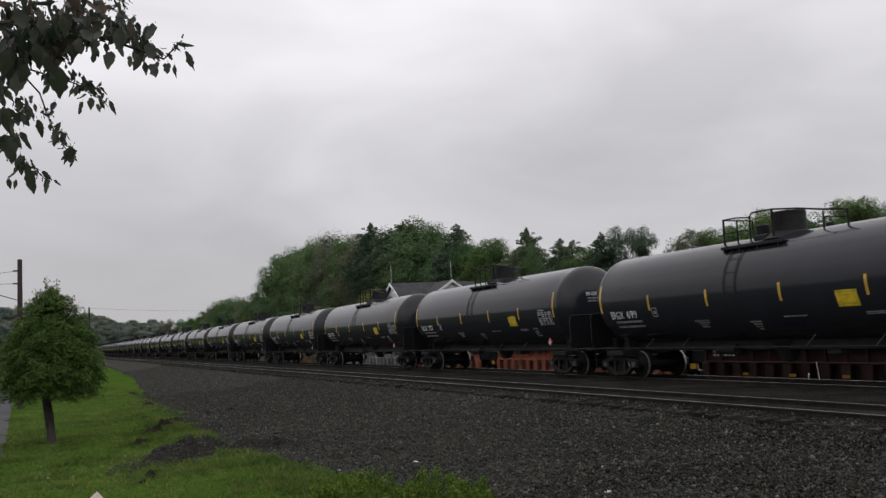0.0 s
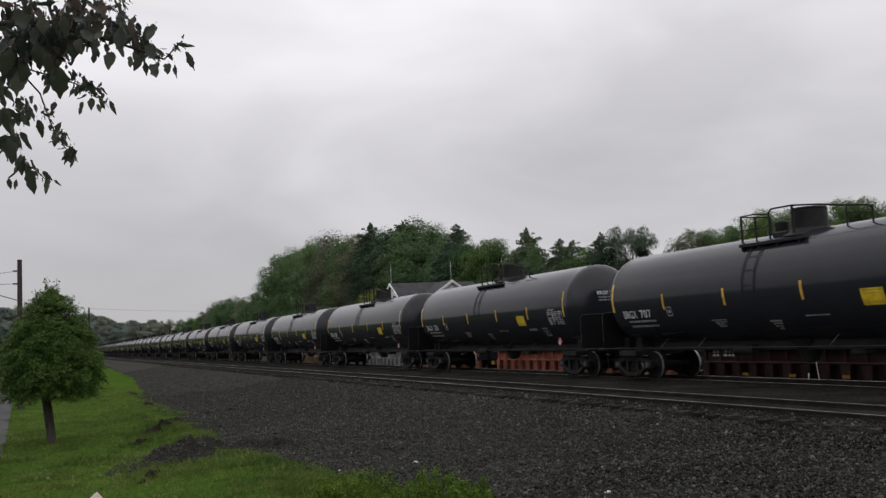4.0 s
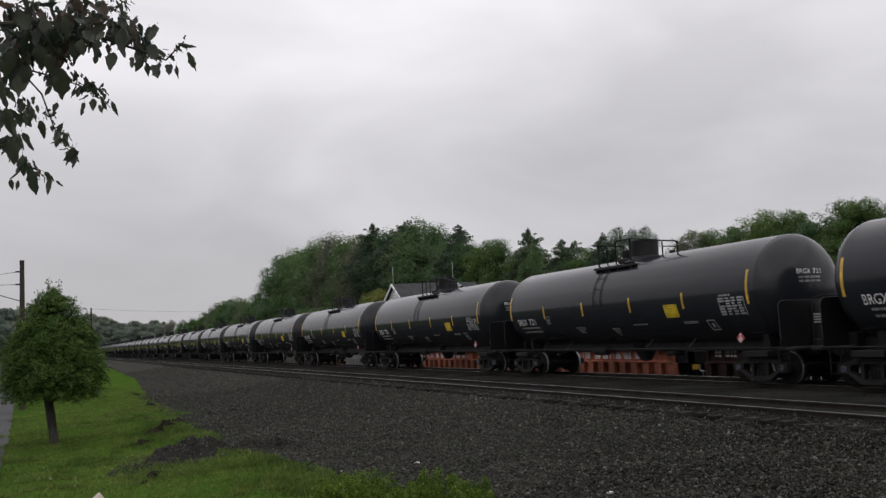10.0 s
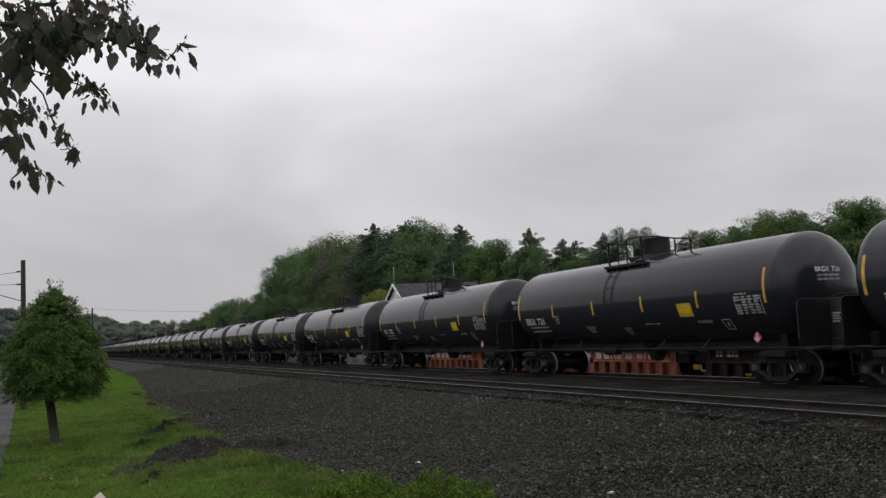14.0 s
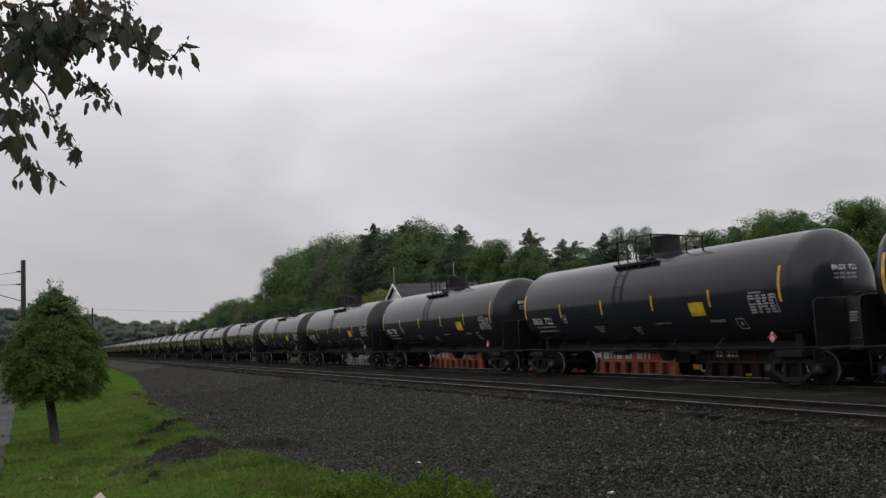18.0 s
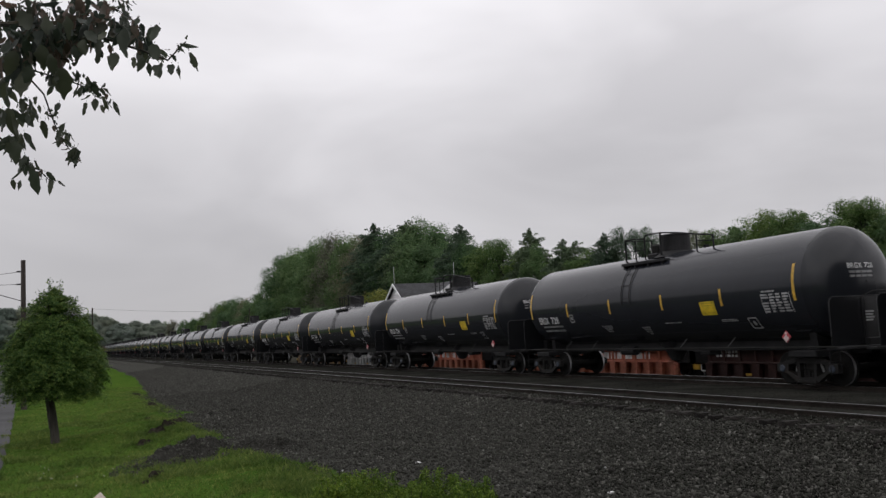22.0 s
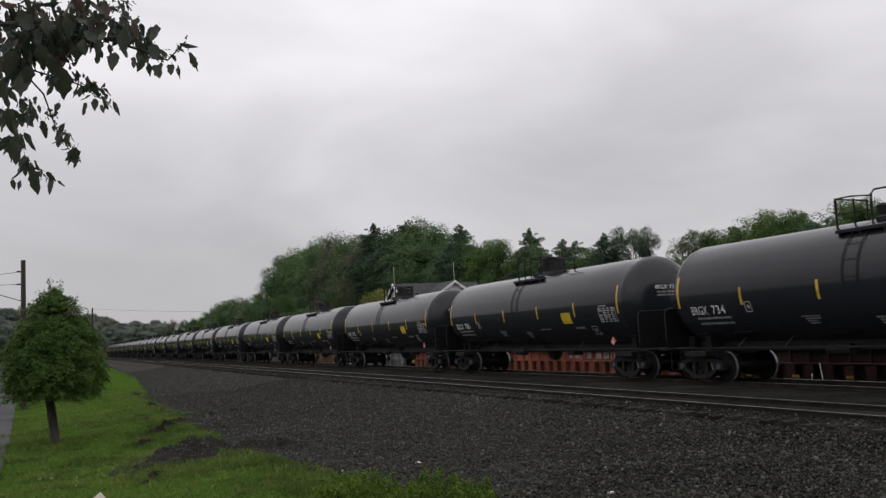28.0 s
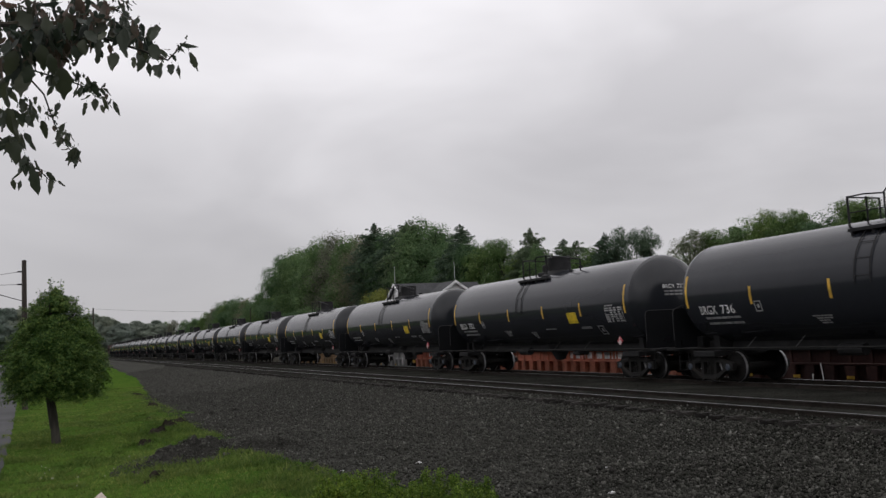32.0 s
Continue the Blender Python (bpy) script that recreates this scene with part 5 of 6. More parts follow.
def near_branch():
    tree = tagged(new("roadside_tree"), "leafy tree branch with purple-green leaves hanging over the verge", "tree")
    part("trunk", path_rods([(-2.6, 1.2, -1.1), (-2.5, 1.25, 1.2), (-2.35, 1.4, 2.6), (-2.2, 1.5, 4.2)], 0.16, 10, taper=0.5), BARK, tree)
    c = np.random.default_rng(17)
    cs = []
    for k in range(90):
        v = c.normal(size=3)
        v *= c.random() ** 0.4 / np.linalg.norm(v)
        cs.append(np.array([-2.5, 1.1, 5.0]) + v * np.array([1.5, 1.5, 1.2]) + c.normal(size=(60, 3)) * 0.16)
        if k % 6 == 0:
            part("limb", path_rods([(-2.25, 1.5, 3.2 + 0.01 * k), tuple(np.array([-2.4, 1.3, 4.4]) * 0.5 + cs[-1][0] * 0.5), tuple(cs[-1][1])], 0.035, 6, taper=0.3), BARK, tree)
    cs = np.concatenate(cs)
    under("crown", leaf_cloud("crown", cs, np.tile((0, 0, 0.4), (len(cs), 1)), c.uniform(0.05, 0.09, len(cs)), LEAF_F, 18), tree, "crown of purple-green leaves")
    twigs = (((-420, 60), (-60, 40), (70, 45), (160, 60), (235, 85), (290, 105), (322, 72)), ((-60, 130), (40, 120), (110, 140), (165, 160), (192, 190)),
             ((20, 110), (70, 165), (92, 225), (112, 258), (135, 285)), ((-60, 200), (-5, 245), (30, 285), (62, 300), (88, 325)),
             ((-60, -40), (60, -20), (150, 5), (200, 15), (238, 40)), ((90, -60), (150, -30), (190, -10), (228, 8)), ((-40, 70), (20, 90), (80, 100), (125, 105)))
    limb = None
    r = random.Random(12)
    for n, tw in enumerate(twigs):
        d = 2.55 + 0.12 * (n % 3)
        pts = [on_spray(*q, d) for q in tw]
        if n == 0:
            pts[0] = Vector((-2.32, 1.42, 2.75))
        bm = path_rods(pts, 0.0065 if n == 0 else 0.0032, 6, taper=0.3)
        if limb is None:
            limb = part("limb", bm, BARK, tree, "thin leafy limb")
        else:
            part("twig", bm, BARK, limb)
    packed = []

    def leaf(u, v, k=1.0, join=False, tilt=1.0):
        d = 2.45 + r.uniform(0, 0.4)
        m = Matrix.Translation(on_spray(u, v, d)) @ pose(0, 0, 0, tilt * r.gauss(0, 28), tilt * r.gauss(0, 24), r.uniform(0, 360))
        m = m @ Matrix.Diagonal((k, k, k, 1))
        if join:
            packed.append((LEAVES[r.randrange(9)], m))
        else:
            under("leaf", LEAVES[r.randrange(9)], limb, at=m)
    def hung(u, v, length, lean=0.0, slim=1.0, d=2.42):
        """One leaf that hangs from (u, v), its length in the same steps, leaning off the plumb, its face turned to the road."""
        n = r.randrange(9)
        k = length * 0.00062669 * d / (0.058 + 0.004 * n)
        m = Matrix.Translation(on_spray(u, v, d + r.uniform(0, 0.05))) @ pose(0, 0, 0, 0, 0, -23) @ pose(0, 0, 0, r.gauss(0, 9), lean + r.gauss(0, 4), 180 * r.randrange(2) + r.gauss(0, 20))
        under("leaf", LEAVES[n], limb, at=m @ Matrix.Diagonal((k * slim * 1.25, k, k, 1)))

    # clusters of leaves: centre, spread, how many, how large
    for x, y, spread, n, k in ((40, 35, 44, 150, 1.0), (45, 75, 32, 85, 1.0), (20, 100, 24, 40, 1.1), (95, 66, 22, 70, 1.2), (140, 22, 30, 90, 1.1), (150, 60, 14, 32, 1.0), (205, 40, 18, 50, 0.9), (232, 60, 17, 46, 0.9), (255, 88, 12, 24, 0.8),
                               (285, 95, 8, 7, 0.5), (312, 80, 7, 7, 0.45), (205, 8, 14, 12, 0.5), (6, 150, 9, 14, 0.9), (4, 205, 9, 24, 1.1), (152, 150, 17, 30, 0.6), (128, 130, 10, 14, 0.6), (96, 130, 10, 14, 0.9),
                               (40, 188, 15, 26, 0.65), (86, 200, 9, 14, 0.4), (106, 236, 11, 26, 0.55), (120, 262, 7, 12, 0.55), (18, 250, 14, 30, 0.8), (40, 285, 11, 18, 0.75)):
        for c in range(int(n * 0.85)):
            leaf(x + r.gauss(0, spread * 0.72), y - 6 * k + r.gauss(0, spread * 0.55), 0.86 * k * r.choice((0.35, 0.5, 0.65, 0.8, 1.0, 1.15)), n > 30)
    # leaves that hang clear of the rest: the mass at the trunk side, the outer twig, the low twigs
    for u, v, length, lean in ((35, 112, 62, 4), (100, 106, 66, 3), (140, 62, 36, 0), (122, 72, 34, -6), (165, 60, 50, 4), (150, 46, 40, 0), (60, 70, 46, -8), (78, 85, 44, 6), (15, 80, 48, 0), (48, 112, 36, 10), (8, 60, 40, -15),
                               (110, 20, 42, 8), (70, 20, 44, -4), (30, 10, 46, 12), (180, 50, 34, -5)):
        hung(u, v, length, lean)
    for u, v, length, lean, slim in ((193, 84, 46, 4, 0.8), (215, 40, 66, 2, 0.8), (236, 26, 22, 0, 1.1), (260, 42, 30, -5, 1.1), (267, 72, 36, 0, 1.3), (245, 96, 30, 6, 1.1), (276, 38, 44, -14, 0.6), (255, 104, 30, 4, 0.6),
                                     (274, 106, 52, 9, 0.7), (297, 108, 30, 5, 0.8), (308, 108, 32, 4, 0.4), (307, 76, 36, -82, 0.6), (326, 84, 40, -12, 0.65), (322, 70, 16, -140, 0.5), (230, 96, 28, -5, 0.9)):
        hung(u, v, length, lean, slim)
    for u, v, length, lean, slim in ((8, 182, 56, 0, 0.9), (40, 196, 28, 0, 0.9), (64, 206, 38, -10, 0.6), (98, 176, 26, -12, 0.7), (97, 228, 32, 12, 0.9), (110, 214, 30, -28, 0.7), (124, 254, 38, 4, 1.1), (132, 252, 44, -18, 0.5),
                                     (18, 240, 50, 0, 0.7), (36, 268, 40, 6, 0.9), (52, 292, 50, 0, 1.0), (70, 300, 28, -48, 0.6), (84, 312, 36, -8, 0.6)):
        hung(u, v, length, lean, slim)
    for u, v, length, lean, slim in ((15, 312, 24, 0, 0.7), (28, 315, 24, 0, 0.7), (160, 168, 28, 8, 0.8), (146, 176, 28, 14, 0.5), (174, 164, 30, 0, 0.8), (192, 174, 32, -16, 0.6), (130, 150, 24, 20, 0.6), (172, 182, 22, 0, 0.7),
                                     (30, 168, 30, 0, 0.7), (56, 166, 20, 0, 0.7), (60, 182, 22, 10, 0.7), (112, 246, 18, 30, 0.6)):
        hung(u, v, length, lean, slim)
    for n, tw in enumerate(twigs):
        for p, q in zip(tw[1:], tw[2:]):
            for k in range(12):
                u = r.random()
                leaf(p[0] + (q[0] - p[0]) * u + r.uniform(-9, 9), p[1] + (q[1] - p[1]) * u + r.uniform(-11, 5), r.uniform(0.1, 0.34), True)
    verts, faces = [], []
    for me, m in packed:
        b = len(verts)
        verts += [m @ v.co for v in me.vertices]
        faces += [[b + i for i in f.vertices] for f in me.polygons]
    tagged(under("foliage", mesh_of("foliage", verts, faces, LEAF_F, smooth=True), limb, "dense purple-green leaves"), kind="stuff")
    return limb


LIMB = near_branch()


# ---- road, poles and cables ----
ROAD_Y, ROAD_X = (-60, -10, 4, 12, 19, 26, 30, 47, 100, 400), (-11.0, -6.4, -4.3, -2.2, -1.22, -1.22, -1.32, -1.72, -3.4, -14.0)
verts, faces = [], []
for k, y in enumerate(spaced((-60, 10, 12), (10, 60, 60), (60, 400, 20))):
    e = float(np.interp(y, ROAD_Y, ROAD_X)) + 0.05 * wobble(2, y, 0.8)
    for x, z in ((e, 0.0), (e - 0.06, 0.035), (e - 3.2, 0.09), (e - 6.4, 0.035), (e - 6.46, -0.1)):
        verts.append((x, y, grass_height(e, y) + 0.02 + z))
    if k:
        b = 5 * k
        faces += [(b - 5 + i, b - 4 + i, b + 1 + i, b + i) for i in range(4)]
tagged(new("road", mesh_of("road", verts, faces, ASPHALT, smooth=True)), "narrow grey asphalt road along the verge", "road", kind="structure")


def utility_pole(x, y, base, top, label):
    p = tagged(new("utility_pole"), label, "utility pole", "utility poles")
    p.location = (x, y, base)
    h = top - base
    part("pole", path_rods([(0, 0, -0.4), (0, 0, h * 0.6), (0, 0, h)], 0.15, 10, taper=0.75), POLE_WOOD, p, "weathered brown wooden pole")
    part("cap", lathe([(h - 0.02, 0.125), (h + 0.03, 0.11), (h + 0.05, 0.02)], 10, "Z"), POLE_WOOD, p)
    for z in (h - 0.56, h - 1.22):
        part("insulator", lathe([(-0.16, 0.03), (-0.12, 0.055), (-0.06, 0.035), (0.0, 0.05), (0.06, 0.03)], 10, "X"), WIRE, p, at=pose(-0.16, 0, z))
    return p


def cable(a, b, sag, r=0.012):
    pts = [Vector(a).lerp(Vector(b), k / 12) - Vector((0, 0, sag * 4 * (k / 12) * (1 - k / 12))) for k in range(13)]
    bm = path_rods(pts, r, 5)
    me = bpy.data.meshes.new("cable")
    bm.to_mesh(me)
    bm.free()
    me.materials.append(WIRE)
    return tagged(new("cable", me), "thin dark overhead cable slung between poles", "cable", "overhead cables")


utility_pole(-1.44, 51.6, -1.0, 6.79, "brown wooden utility pole behind the verge tree")
utility_pole(-13.5, 50.0, -1.0, 9.6, "brown wooden utility pole across the road")
utility_pole(5.5, 150.0, -1.1, 8.7, "distant wooden utility pole beside the track bed")
utility_pole(52.0, 262.0, -1.1, 12.4, "distant wooden utility pole at the wood's edge")
cable((-1.58, 51.6, 6.23), (-13.5, 50.0, 5.3), 0.22)
cable((-1.58, 51.6, 5.57), (-13.5, 50.0, 5.4), 0.05)
cable((-1.52, 51.6, 4.70), (-13.5, 50.0, 9.4), 0.2, 0.022)
cable((5.5, 150.0, 8.6), (52.0, 262.0, 12.0), 0.5, 0.016)


# ---- loose things on the verge and the track bed ----
def on_bed(x, y):
    return bed_height(x, y) if x > bed_edge(y) else grass_height(x, y)


def stones(name, n, seed, spot, size, mat, label, category="gravel"):
    r = np.random.default_rng(seed)
    base = np.array([(1, 0, 0), (-1, 0, 0), (0, 1, 0), (0, -1, 0), (0, 0, 1), (0, 0, -1)], float)
    tri = np.array([(0, 2, 4), (2, 1, 4), (1, 3, 4), (3, 0, 4), (2, 0, 5), (1, 2, 5), (3, 1, 5), (0, 3, 5)])
    pos = np.array([spot(r) for _ in range(n)])
    sc = r.uniform(0.6, 1.3, size=(n, 1, 3)) * size(r, n)[:, None, None] / 2
    v = base[None] * sc * r.uniform(0.7, 1.25, size=(n, 6, 1))
    q = r.normal(size=(n, 4))
    q /= np.linalg.norm(q, axis=1)[:, None]
    w, x, y, z = q.T
    m = np.stack([1 - 2 * (y * y + z * z), 2 * (x * y - z * w), 2 * (x * z + y * w), 2 * (x * y + z * w), 1 - 2 * (x * x + z * z), 2 * (y * z - x * w),
                  2 * (x * z - y * w), 2 * (y * z + x * w), 1 - 2 * (x * x + y * y)], 1).reshape(-1, 3, 3)
    v = np.einsum("nij,nkj->nki", m, v) + pos[:, None, :]
    faces = (np.arange(n)[:, None, None] * 6 + tri[None]).reshape(-1, 3)
    me = bpy.data.meshes.new(name)
    me.vertices.add(n * 6)
    me.vertices.foreach_set("co", v.astype(np.float32).ravel())
    me.loops.add(faces.size)
    me.loops.foreach_set("vertex_index", faces.astype(np.int32).ravel())
    me.polygons.add(len(faces))
    me.polygons.foreach_set("loop_start", np.arange(0, faces.size, 3, dtype=np.int32))
    me.polygons.foreach_set("loop_total", np.full(len(faces), 3, dtype=np.int32))
    me.materials.append(mat)
    me.update(calc_edges=True)
    return tagged(new(name, me), label, category, kind="stuff")


def bed_spot(r):
    y = 9.0 + 46.0 * r.random() ** 2.0
    e = bed_edge(y)
    x = e - 0.25 + (13.5 - e) * r.random() ** 0.7
    return x, y, on_bed(x, y) + 0.055 * r.random() ** 2


def far_spot(r):
    y = 27.0 + 95.0 * r.random() ** 1.9
    e = bed_edge(y)
    x = e + (13.4 - e) * r.random()
    return x, y, on_bed(x, y) + 0.01


def shoulder_spot(r):
    y = 9.0 + 45.0 * r.random() ** 1.4
    x = 13.0 + 0.85 * r.random()
    return x, y, on_bed(x, y) + 0.05 * r.random() * max(0.0, 0.55 + 0.6 * wobble(x, y, 1.3))


def crib_spot(r):
    y = 9.0 + 40.0 * r.random() ** 1.5
    x = 13.3 + 8.0 * r.random()
    return x, y, on_bed(x, y) + 0.004


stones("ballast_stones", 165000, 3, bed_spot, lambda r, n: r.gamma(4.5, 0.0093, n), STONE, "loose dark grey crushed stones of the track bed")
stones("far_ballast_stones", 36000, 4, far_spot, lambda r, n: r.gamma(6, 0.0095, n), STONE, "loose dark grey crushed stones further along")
stones("shoulder_stones", 9000, 6, shoulder_spot, lambda r, n: r.gamma(5, 0.0094, n), STONE, "crushed stones heaped between and over the tie ends")
stones("crib_stones", 6000, 5, crib_spot, lambda r, n: r.gamma(5, 0.0062, n), OILY, "dark stones between the ties")


def heap_height(x, y, d, h, seed):
    z = h * (1.25 * math.cos(min(d, 1.15) * math.pi / 2) - 0.35)
    z += (0.6 * noise.noise(Vector((x * 1.6, y * 1.6, seed))) + 0.45 * noise.noise(Vector((x * 4.5, y * 4.5, seed)))) * h * (1.1 - min(1, d))
    return grass_height(x, y) - 0.05 + z + 0.05 * noise.noise(Vector((x * 11, y * 11, seed)))


def mound(name, cx, cy, rx, ry, h, turn, seed, mat, label, category):
    verts, faces, n = [], [], 44
    c, s = math.cos(radians(turn)), math.sin(radians(turn))
    for j in range(n + 1):
        for i in range(n + 1):
            u, v = 2 * i / n - 1, 2 * j / n - 1
            d = math.hypot(u, v)
            x, y = cx + u * rx * c - v * ry * s, cy + u * rx * s + v * ry * c
            verts.append((x, y, heap_height(x, y, d, h, seed)))
    for j in range(n):
        for i in range(n):
            a = j * (n + 1) + i
            faces.append((a, a + 1, a + n + 2, a + n + 1))
    return tagged(new(name, mesh_of(name, verts, faces, mat)), label, category)


mound("gravel_spill", 3.1, 23.95, 2.9, 1.0, 0.46, 57, 1, SPILL, "low tongue of dark gravel and soil spilled on the grass", "gravel heap")
mound("gravel_spill", 5.1, 24.0, 1.9, 0.8, 0.31, -24, 9, SPILL, "low ridge of dark gravel pushed up at the grass edge", "gravel heap")
for x, y, rx, ry, h, turn, seed in ((4.15, 35.2, 0.9, 0.45, 0.30, 65, 3), (3.65, 33.2, 0.85, 0.42, 0.30, 70, 13), (3.0, 30.9, 0.75, 0.36, 0.24, 66, 14), (2.45, 28.6, 0.6, 0.3, 0.17, 62, 15), (3.4, 37.6, 0.35, 0.25, 0.16, 20, 16)):
    mound("soil_clod", x, y, rx, ry, h, turn, seed, SOIL, "dark clod of soil half grown over with grass", "soil clod")
for x, y, rx, ry, h, turn, seed in ((1.98, 20.35, 0.42, 0.24, 0.17, 25, 5), (2.5, 20.2, 0.32, 0.22, 0.13, 10, 8), (1.72, 20.0, 0.2, 0.16, 0.1, 0, 10), (4.35, 17.7, 0.16, 0.13, 0.12, 30, 11), (3.92, 17.05, 0.2, 0.15, 0.12, 10, 12)):
    mound("soil_clod", x, y, rx, ry, h, turn, seed, SOIL, "small clod of dark soil on the grass", "soil clod")
for x, y, ry, seed in ((4.35, 46.0, 1.6, 6), (4.6, 60.0, 2.4, 4)):
    mound("soil_clod", x, y, 0.4, ry, 0.2, 10, seed, SOIL, "small clod of dark soil on the grass", "soil clod")

for x, y in ((6.8, 37.9), (5.8, 37.4)):
    m = mound("dark_clod", x, y, 0.2, 0.42, 0.13, 20, x, OILY, "dark clod lying on the gravel", "clod")
    m.location.z = bed_height(x, y) - grass_height(x, y) + 0.03


def heap_spot(r):
    cx, cy, rx, ry, h, turn, seed = (3.1, 23.95, 2.9, 1.0, 0.46, 57, 1) if r.random() < 0.62 else (5.1, 24.0, 1.9, 0.8, 0.31, -24, 9)
    a, d = r.uniform(0, 6.283), 1.12 * r.random() ** 0.5
    u, v = d * math.cos(a), d * math.sin(a)
    c, s = math.cos(radians(turn)), math.sin(radians(turn))
    x, y = cx + u * rx * c - v * ry * s, cy + u * rx * s + v * ry * c
    return x, y, max(heap_height(x, y, d, h, seed), on_bed(x, y)) + 0.012


def strewn_spot(r):
    y = 14.5 + 45.0 * r.random() ** 1.6
    x = bed_edge(y) - abs(r.normal()) * 0.28
    return x, y, grass_height(x, y) + 0.012


stones("heap_stones", 9500, 8, heap_spot, lambda r, n: r.gamma(4, 0.0085, n), STONE, "loose stones strewn over the gravel heap")
stones("strewn_stones", 6500, 9, strewn_spot, lambda r, n: r.gamma(4, 0.0085, n), STONE, "stray stones scattered into the grass edge")


def blades(name, n, seed, spot, height, mat, label):
    """Grass as single tapered blades."""
    r = np.random.default_rng(seed)
    pos = np.array([spot(r) for _ in range(n)])
    a = r.uniform(0, 6.283, n)
    hgt = height(r, n)
    w = np.stack([np.cos(a), np.sin(a), 0 * a], 1) * (hgt * 0.10 + 0.004)[:, None]
    lean = np.stack([np.sin(a * 7), np.cos(a * 5), 0 * a], 1) * (hgt * r.uniform(0.3, 1.4, n))[:, None]
    tip = pos + lean + np.stack([0 * a, 0 * a, hgt], 1)
    v = np.stack([pos - w, pos + w, tip], 1).reshape(-1, 3)
    me = bpy.data.meshes.new(name)
    me.vertices.add(3 * n)
    me.vertices.foreach_set("co", v.astype(np.float32).ravel())
    me.loops.add(3 * n)
    me.loops.foreach_set("vertex_index", np.arange(3 * n, dtype=np.int32))
    me.polygons.add(n)
    me.polygons.foreach_set("loop_start", np.arange(0, 3 * n, 3, dtype=np.int32))
    me.polygons.foreach_set("loop_total", np.full(n, 3, dtype=np.int32))
    me.materials.append(mat)
    me.update(calc_edges=True)
    return tagged(new(name, me), label, "grass", kind="stuff")


def lawn_spot(r):
    while True:
        y = 13.0 + 62.0 * r.random() ** 1.9
        x = -1.3 - 0.012 * y + 8.5 * r.random()
        if x < bed_edge(y) + 0.12 * r.normal():
            return x, y, grass_height(x, y) - 0.01


def tuft_spot(r):
    y = 13.5 + 24.0 * r.random()
    x = bed_edge(y) - 0.55 * abs(r.normal())
    return x, y, grass_height(x, y) - 0.01


def sward_spot(r):
    """Grass that has grown longer, in drifts."""
    while True:
        x, y, z = lawn_spot(r)
        if y < 45 and wobble(x + 20, y, 0.55) + 0.5 * wobble(x, y + 9, 1.7) > 0.16:
            return x, y, z


blades("lawn_grass", 190000, 11, lawn_spot, lambda r, n: r.gamma(4, 0.0105, n), BLADE, "short green mown grass blades")
blades("drift_grass", 60000, 14, sward_spot, lambda r, n: r.gamma(5, 0.0145, n), BLADE, "longer yellow-green grass in uneven drifts")
blades("rough_grass", 16000, 12, tuft_spot, lambda r, n: r.gamma(5, 0.017, n), BLADE, "rough uncut grass along the gravel edge")


def clod_spot(r):
    cx, cy, w, d = ((3.9, 34.2, 0.5, 1.1), (2.75, 29.9, 0.4, 1.1), (2.0, 20.35, 0.3, 0.2), (2.5, 20.2, 0.3, 0.2), (4.3, 46.0, 0.4, 1.4), (4.5, 60.0, 0.4, 2.0), (2.2, 22.6, 0.45, 0.5), (4.1, 17.4, 0.25, 0.35))[r.integers(8)]
    x, y = cx + w * r.normal(), cy + d * r.normal()
    return x, y, grass_height(x, y) + 0.01


blades("clod_grass", 14000, 13, clod_spot, lambda r, n: r.gamma(5, 0.0125, n), BLADE, "rough dark green grass growing round the clods")


def shrub(x, y, wide, high, seed):
    r = np.random.default_rng(seed)
    s = tagged(new("shrub"), "low bright green leafy shrub at the gravel's edge", "shrub", "low shrubs")
    s.location = (x, y, grass_height(x, y) - 0.05)
    bm = bmesh.new()
    cs, ns = [], []
    for k in range(16):
        a, d = r.uniform(0, 6.283), wide * r.random() ** 0.5
        h = high * r.uniform(0.6, 1.35) * (1 - 0.4 * (d / wide) ** 2)
        rod(bm, (0.1 * math.cos(a), 0.1 * math.sin(a), 0), (d * math.cos(a), d * math.sin(a), h), 0.008, 4, 0.003)
        m = 170
        u = r.uniform(0.25, 1.05, size=(m, 1))
        p = u * np.array([[d * math.cos(a), d * math.sin(a), h]]) + r.normal(size=(m, 3)) * np.array((0.06, 0.06, 0.05)) * (1.25 - 0.75 * u)
        cs.append(p)
        ns.append(np.tile((0, 0, 0.7), (m, 1)))
    part("stems", bm, BARK, s)
    c = np.concatenate(cs)
    under("leaves", leaf_cloud("leaves", c, np.concatenate(ns), r.uniform(0.025, 0.058, len(c)), LEAF_G, seed), s)


for k, (x, y, w, h) in enumerate(((4.3, 15.0, 0.42, 0.46), (4.65, 15.2, 0.42, 0.48), (5.05, 15.0, 0.42, 0.50), (5.4, 14.5, 0.42, 0.46), (5.85, 14.4, 0.42, 0.52),
                                  (5.85, 13.4, 0.45, 0.52), (5.2, 13.8, 0.45, 0.42), (4.5, 14.1, 0.45, 0.44), (5.75, 12.6, 0.4, 0.5), (6.2, 13.2, 0.3, 0.42))):
    shrub(x, y, w, h, 70 + k)

bm = bmesh.new()
bmesh.ops.create_icosphere(bm, subdivisions=1, radius=0.15)
for v in bm.verts:
    v.co *= 1 + 0.35 * noise.noise(v.co * 9)
    v.co.z *= 1.3
rock = bpy.data.meshes.new("boulder")
bm.to_mesh(rock)
bm.free()
rock.materials.append(PINK_STONE)
boulder = tagged(new("boulder", rock), "pinkish white stone standing in the grass", "stone")
boulder.location = (0.78, 18.6, -0.97)

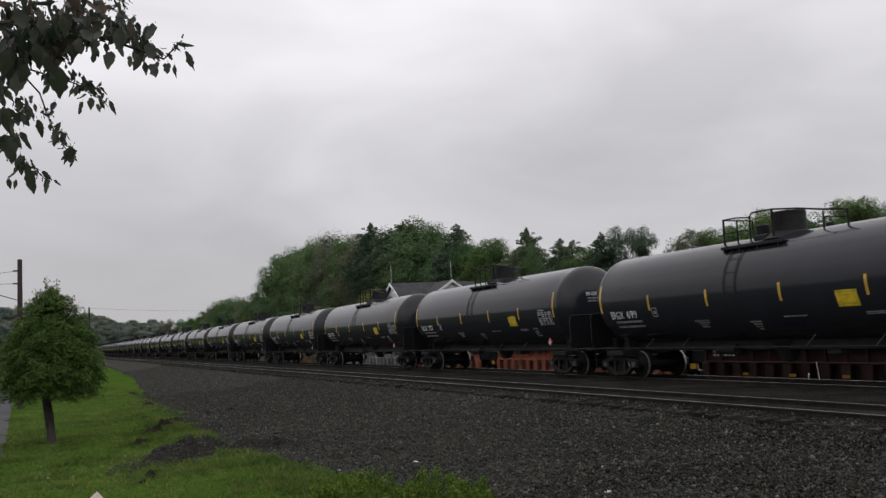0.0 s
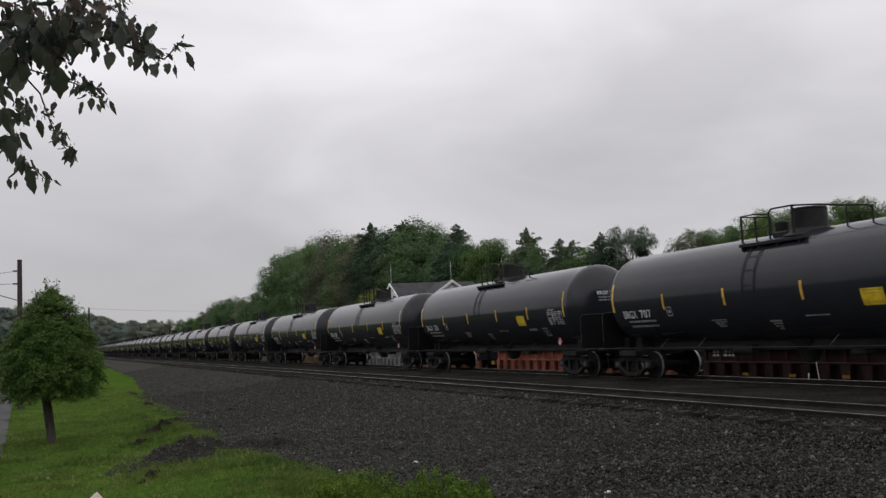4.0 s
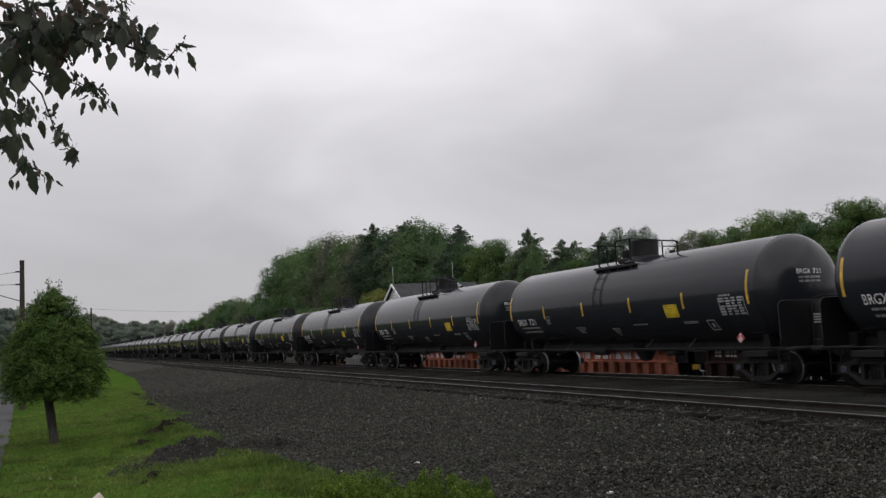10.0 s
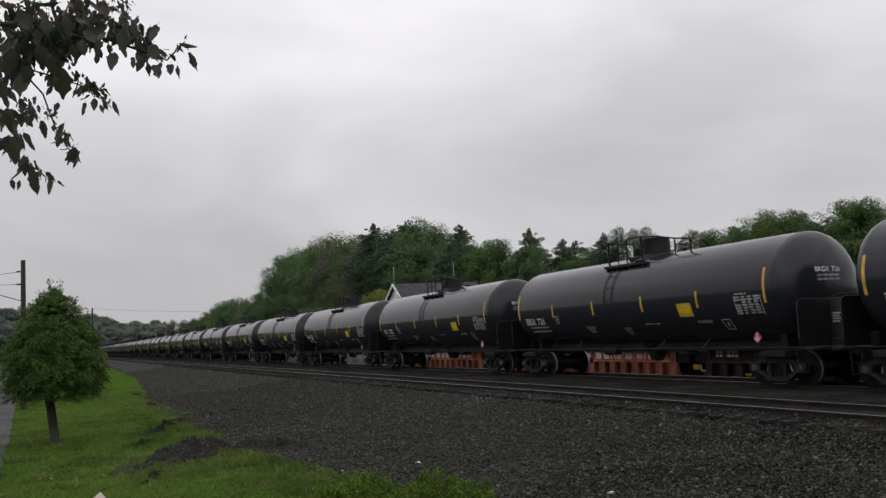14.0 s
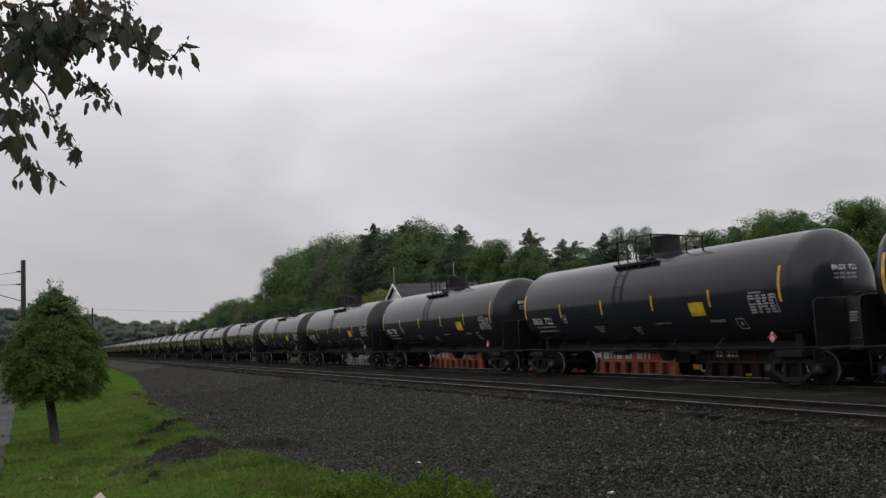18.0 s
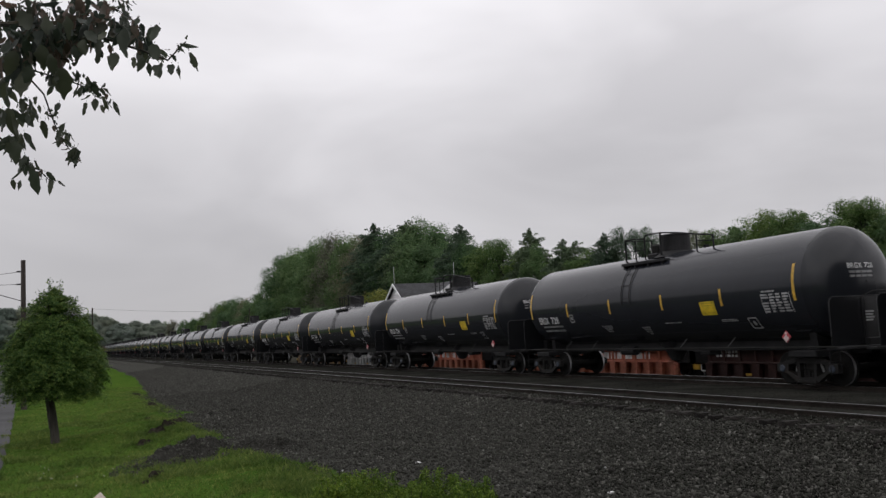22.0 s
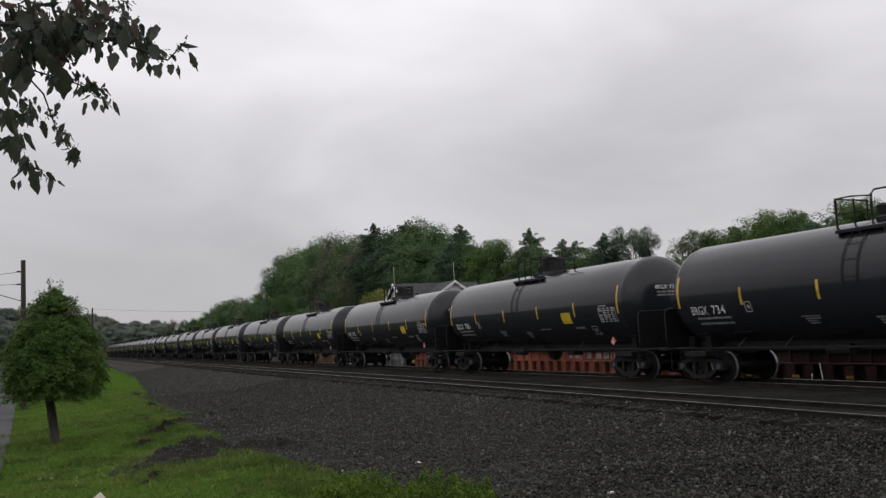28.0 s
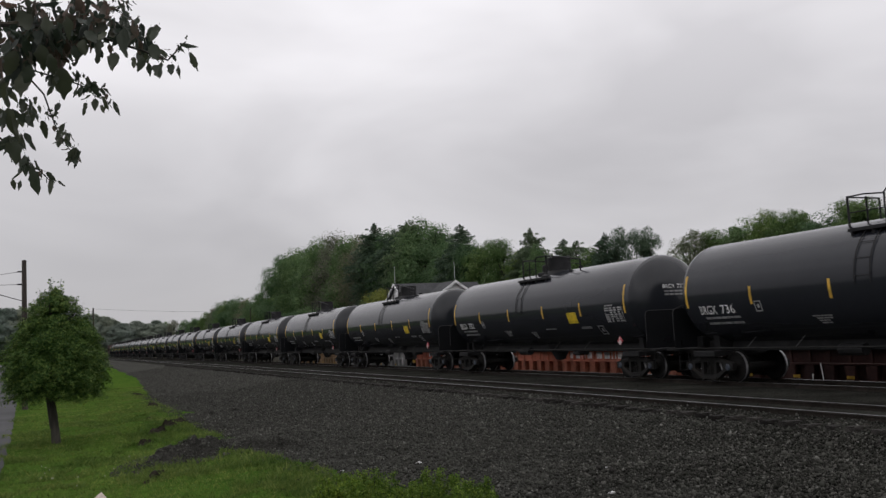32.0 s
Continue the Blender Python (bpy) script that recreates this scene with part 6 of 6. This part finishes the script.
for k, (x, y) in enumerate(((15.33, 68.0), (11.44, 40.1), (7.08, 18.2), (5.45, 18.4), (9.4, 14.5), (8.2, 12.6))):
    bm = bmesh.new()
    bmesh.ops.create_icosphere(bm, subdivisions=1, radius=0.028 + 0.008 * (k % 3))
    for v in bm.verts:
        v.co = Vector((v.co.x * 1.8, v.co.y, v.co.z * 0.6)) * (1 + 0.5 * noise.noise(v.co * 20 + Vector((k, 0, 0))))
    me = bpy.data.meshes.new("pale_stone")
    bm.to_mesh(me)
    bm.free()
    me.materials.append(LITTER)
    tagged(new("pale_stone", me), "pale stone lying on the dark gravel", "stone", "pale stones").location = (x, y, on_bed(x, y) + 0.02)


def seed_head(x, y):
    f = tagged(new("dandelion"), "white dandelion seed head above the grass", "flower", "dandelions")
    f.location = (x, y, grass_height(x, y))
    part("stalk", rod(bmesh.new(), (0, 0, -0.02), (0.01, 0, 0.17), 0.004, 4), BLADE, f)
    bm = bmesh.new()
    bmesh.ops.create_icosphere(bm, subdivisions=1, radius=0.014, matrix=Matrix.Translation((0.01, 0, 0.185)))
    part("head", bm, SEED, f)


for x, y, n in ((-0.3, 23.3, 4), (-0.1, 21.3, 3), (1.1, 21.2, 2), (0.35, 19.6, 2), (1.75, 23.4, 1)):
    for k in range(n):
        seed_head(random.gauss(x, 0.14), random.gauss(y, 0.5))


# ---- what moves ----
def motions():
    def gone(t):
        u = t / 32.0
        return 150.378 * u - 1.879 * u ** 2
    for i, car in enumerate(cars):
        walk(car, [(t, pose(MAIN, FIRST + i * PITCH - gone(t), 0)) for t in range(0, 33, 2)])
    # wheels turn as far as the train rolls
    steps = [k / 10 for k in range(321)]
    for car in cars[:14]:
        for b in car.children:
            if b.name.startswith("bogie"):
                for w in b.children:
                    if w.name.startswith("wheelset"):
                        x, y, z = w.location
                        walk(w, [(t, pose(x, y, z, math.degrees(gone(t) / 0.457))) for t in steps])
    walk(LIMB, [(t, pose(0, 0, 0, 0, a, 0)) for t, a in ((0, 0), (5, 0.03), (11, 0), (16, 0.05), (18.5, 0.16), (20.5, 0.2), (22.5, 0.02), (27, 0.04), (32, 0))])


motions()
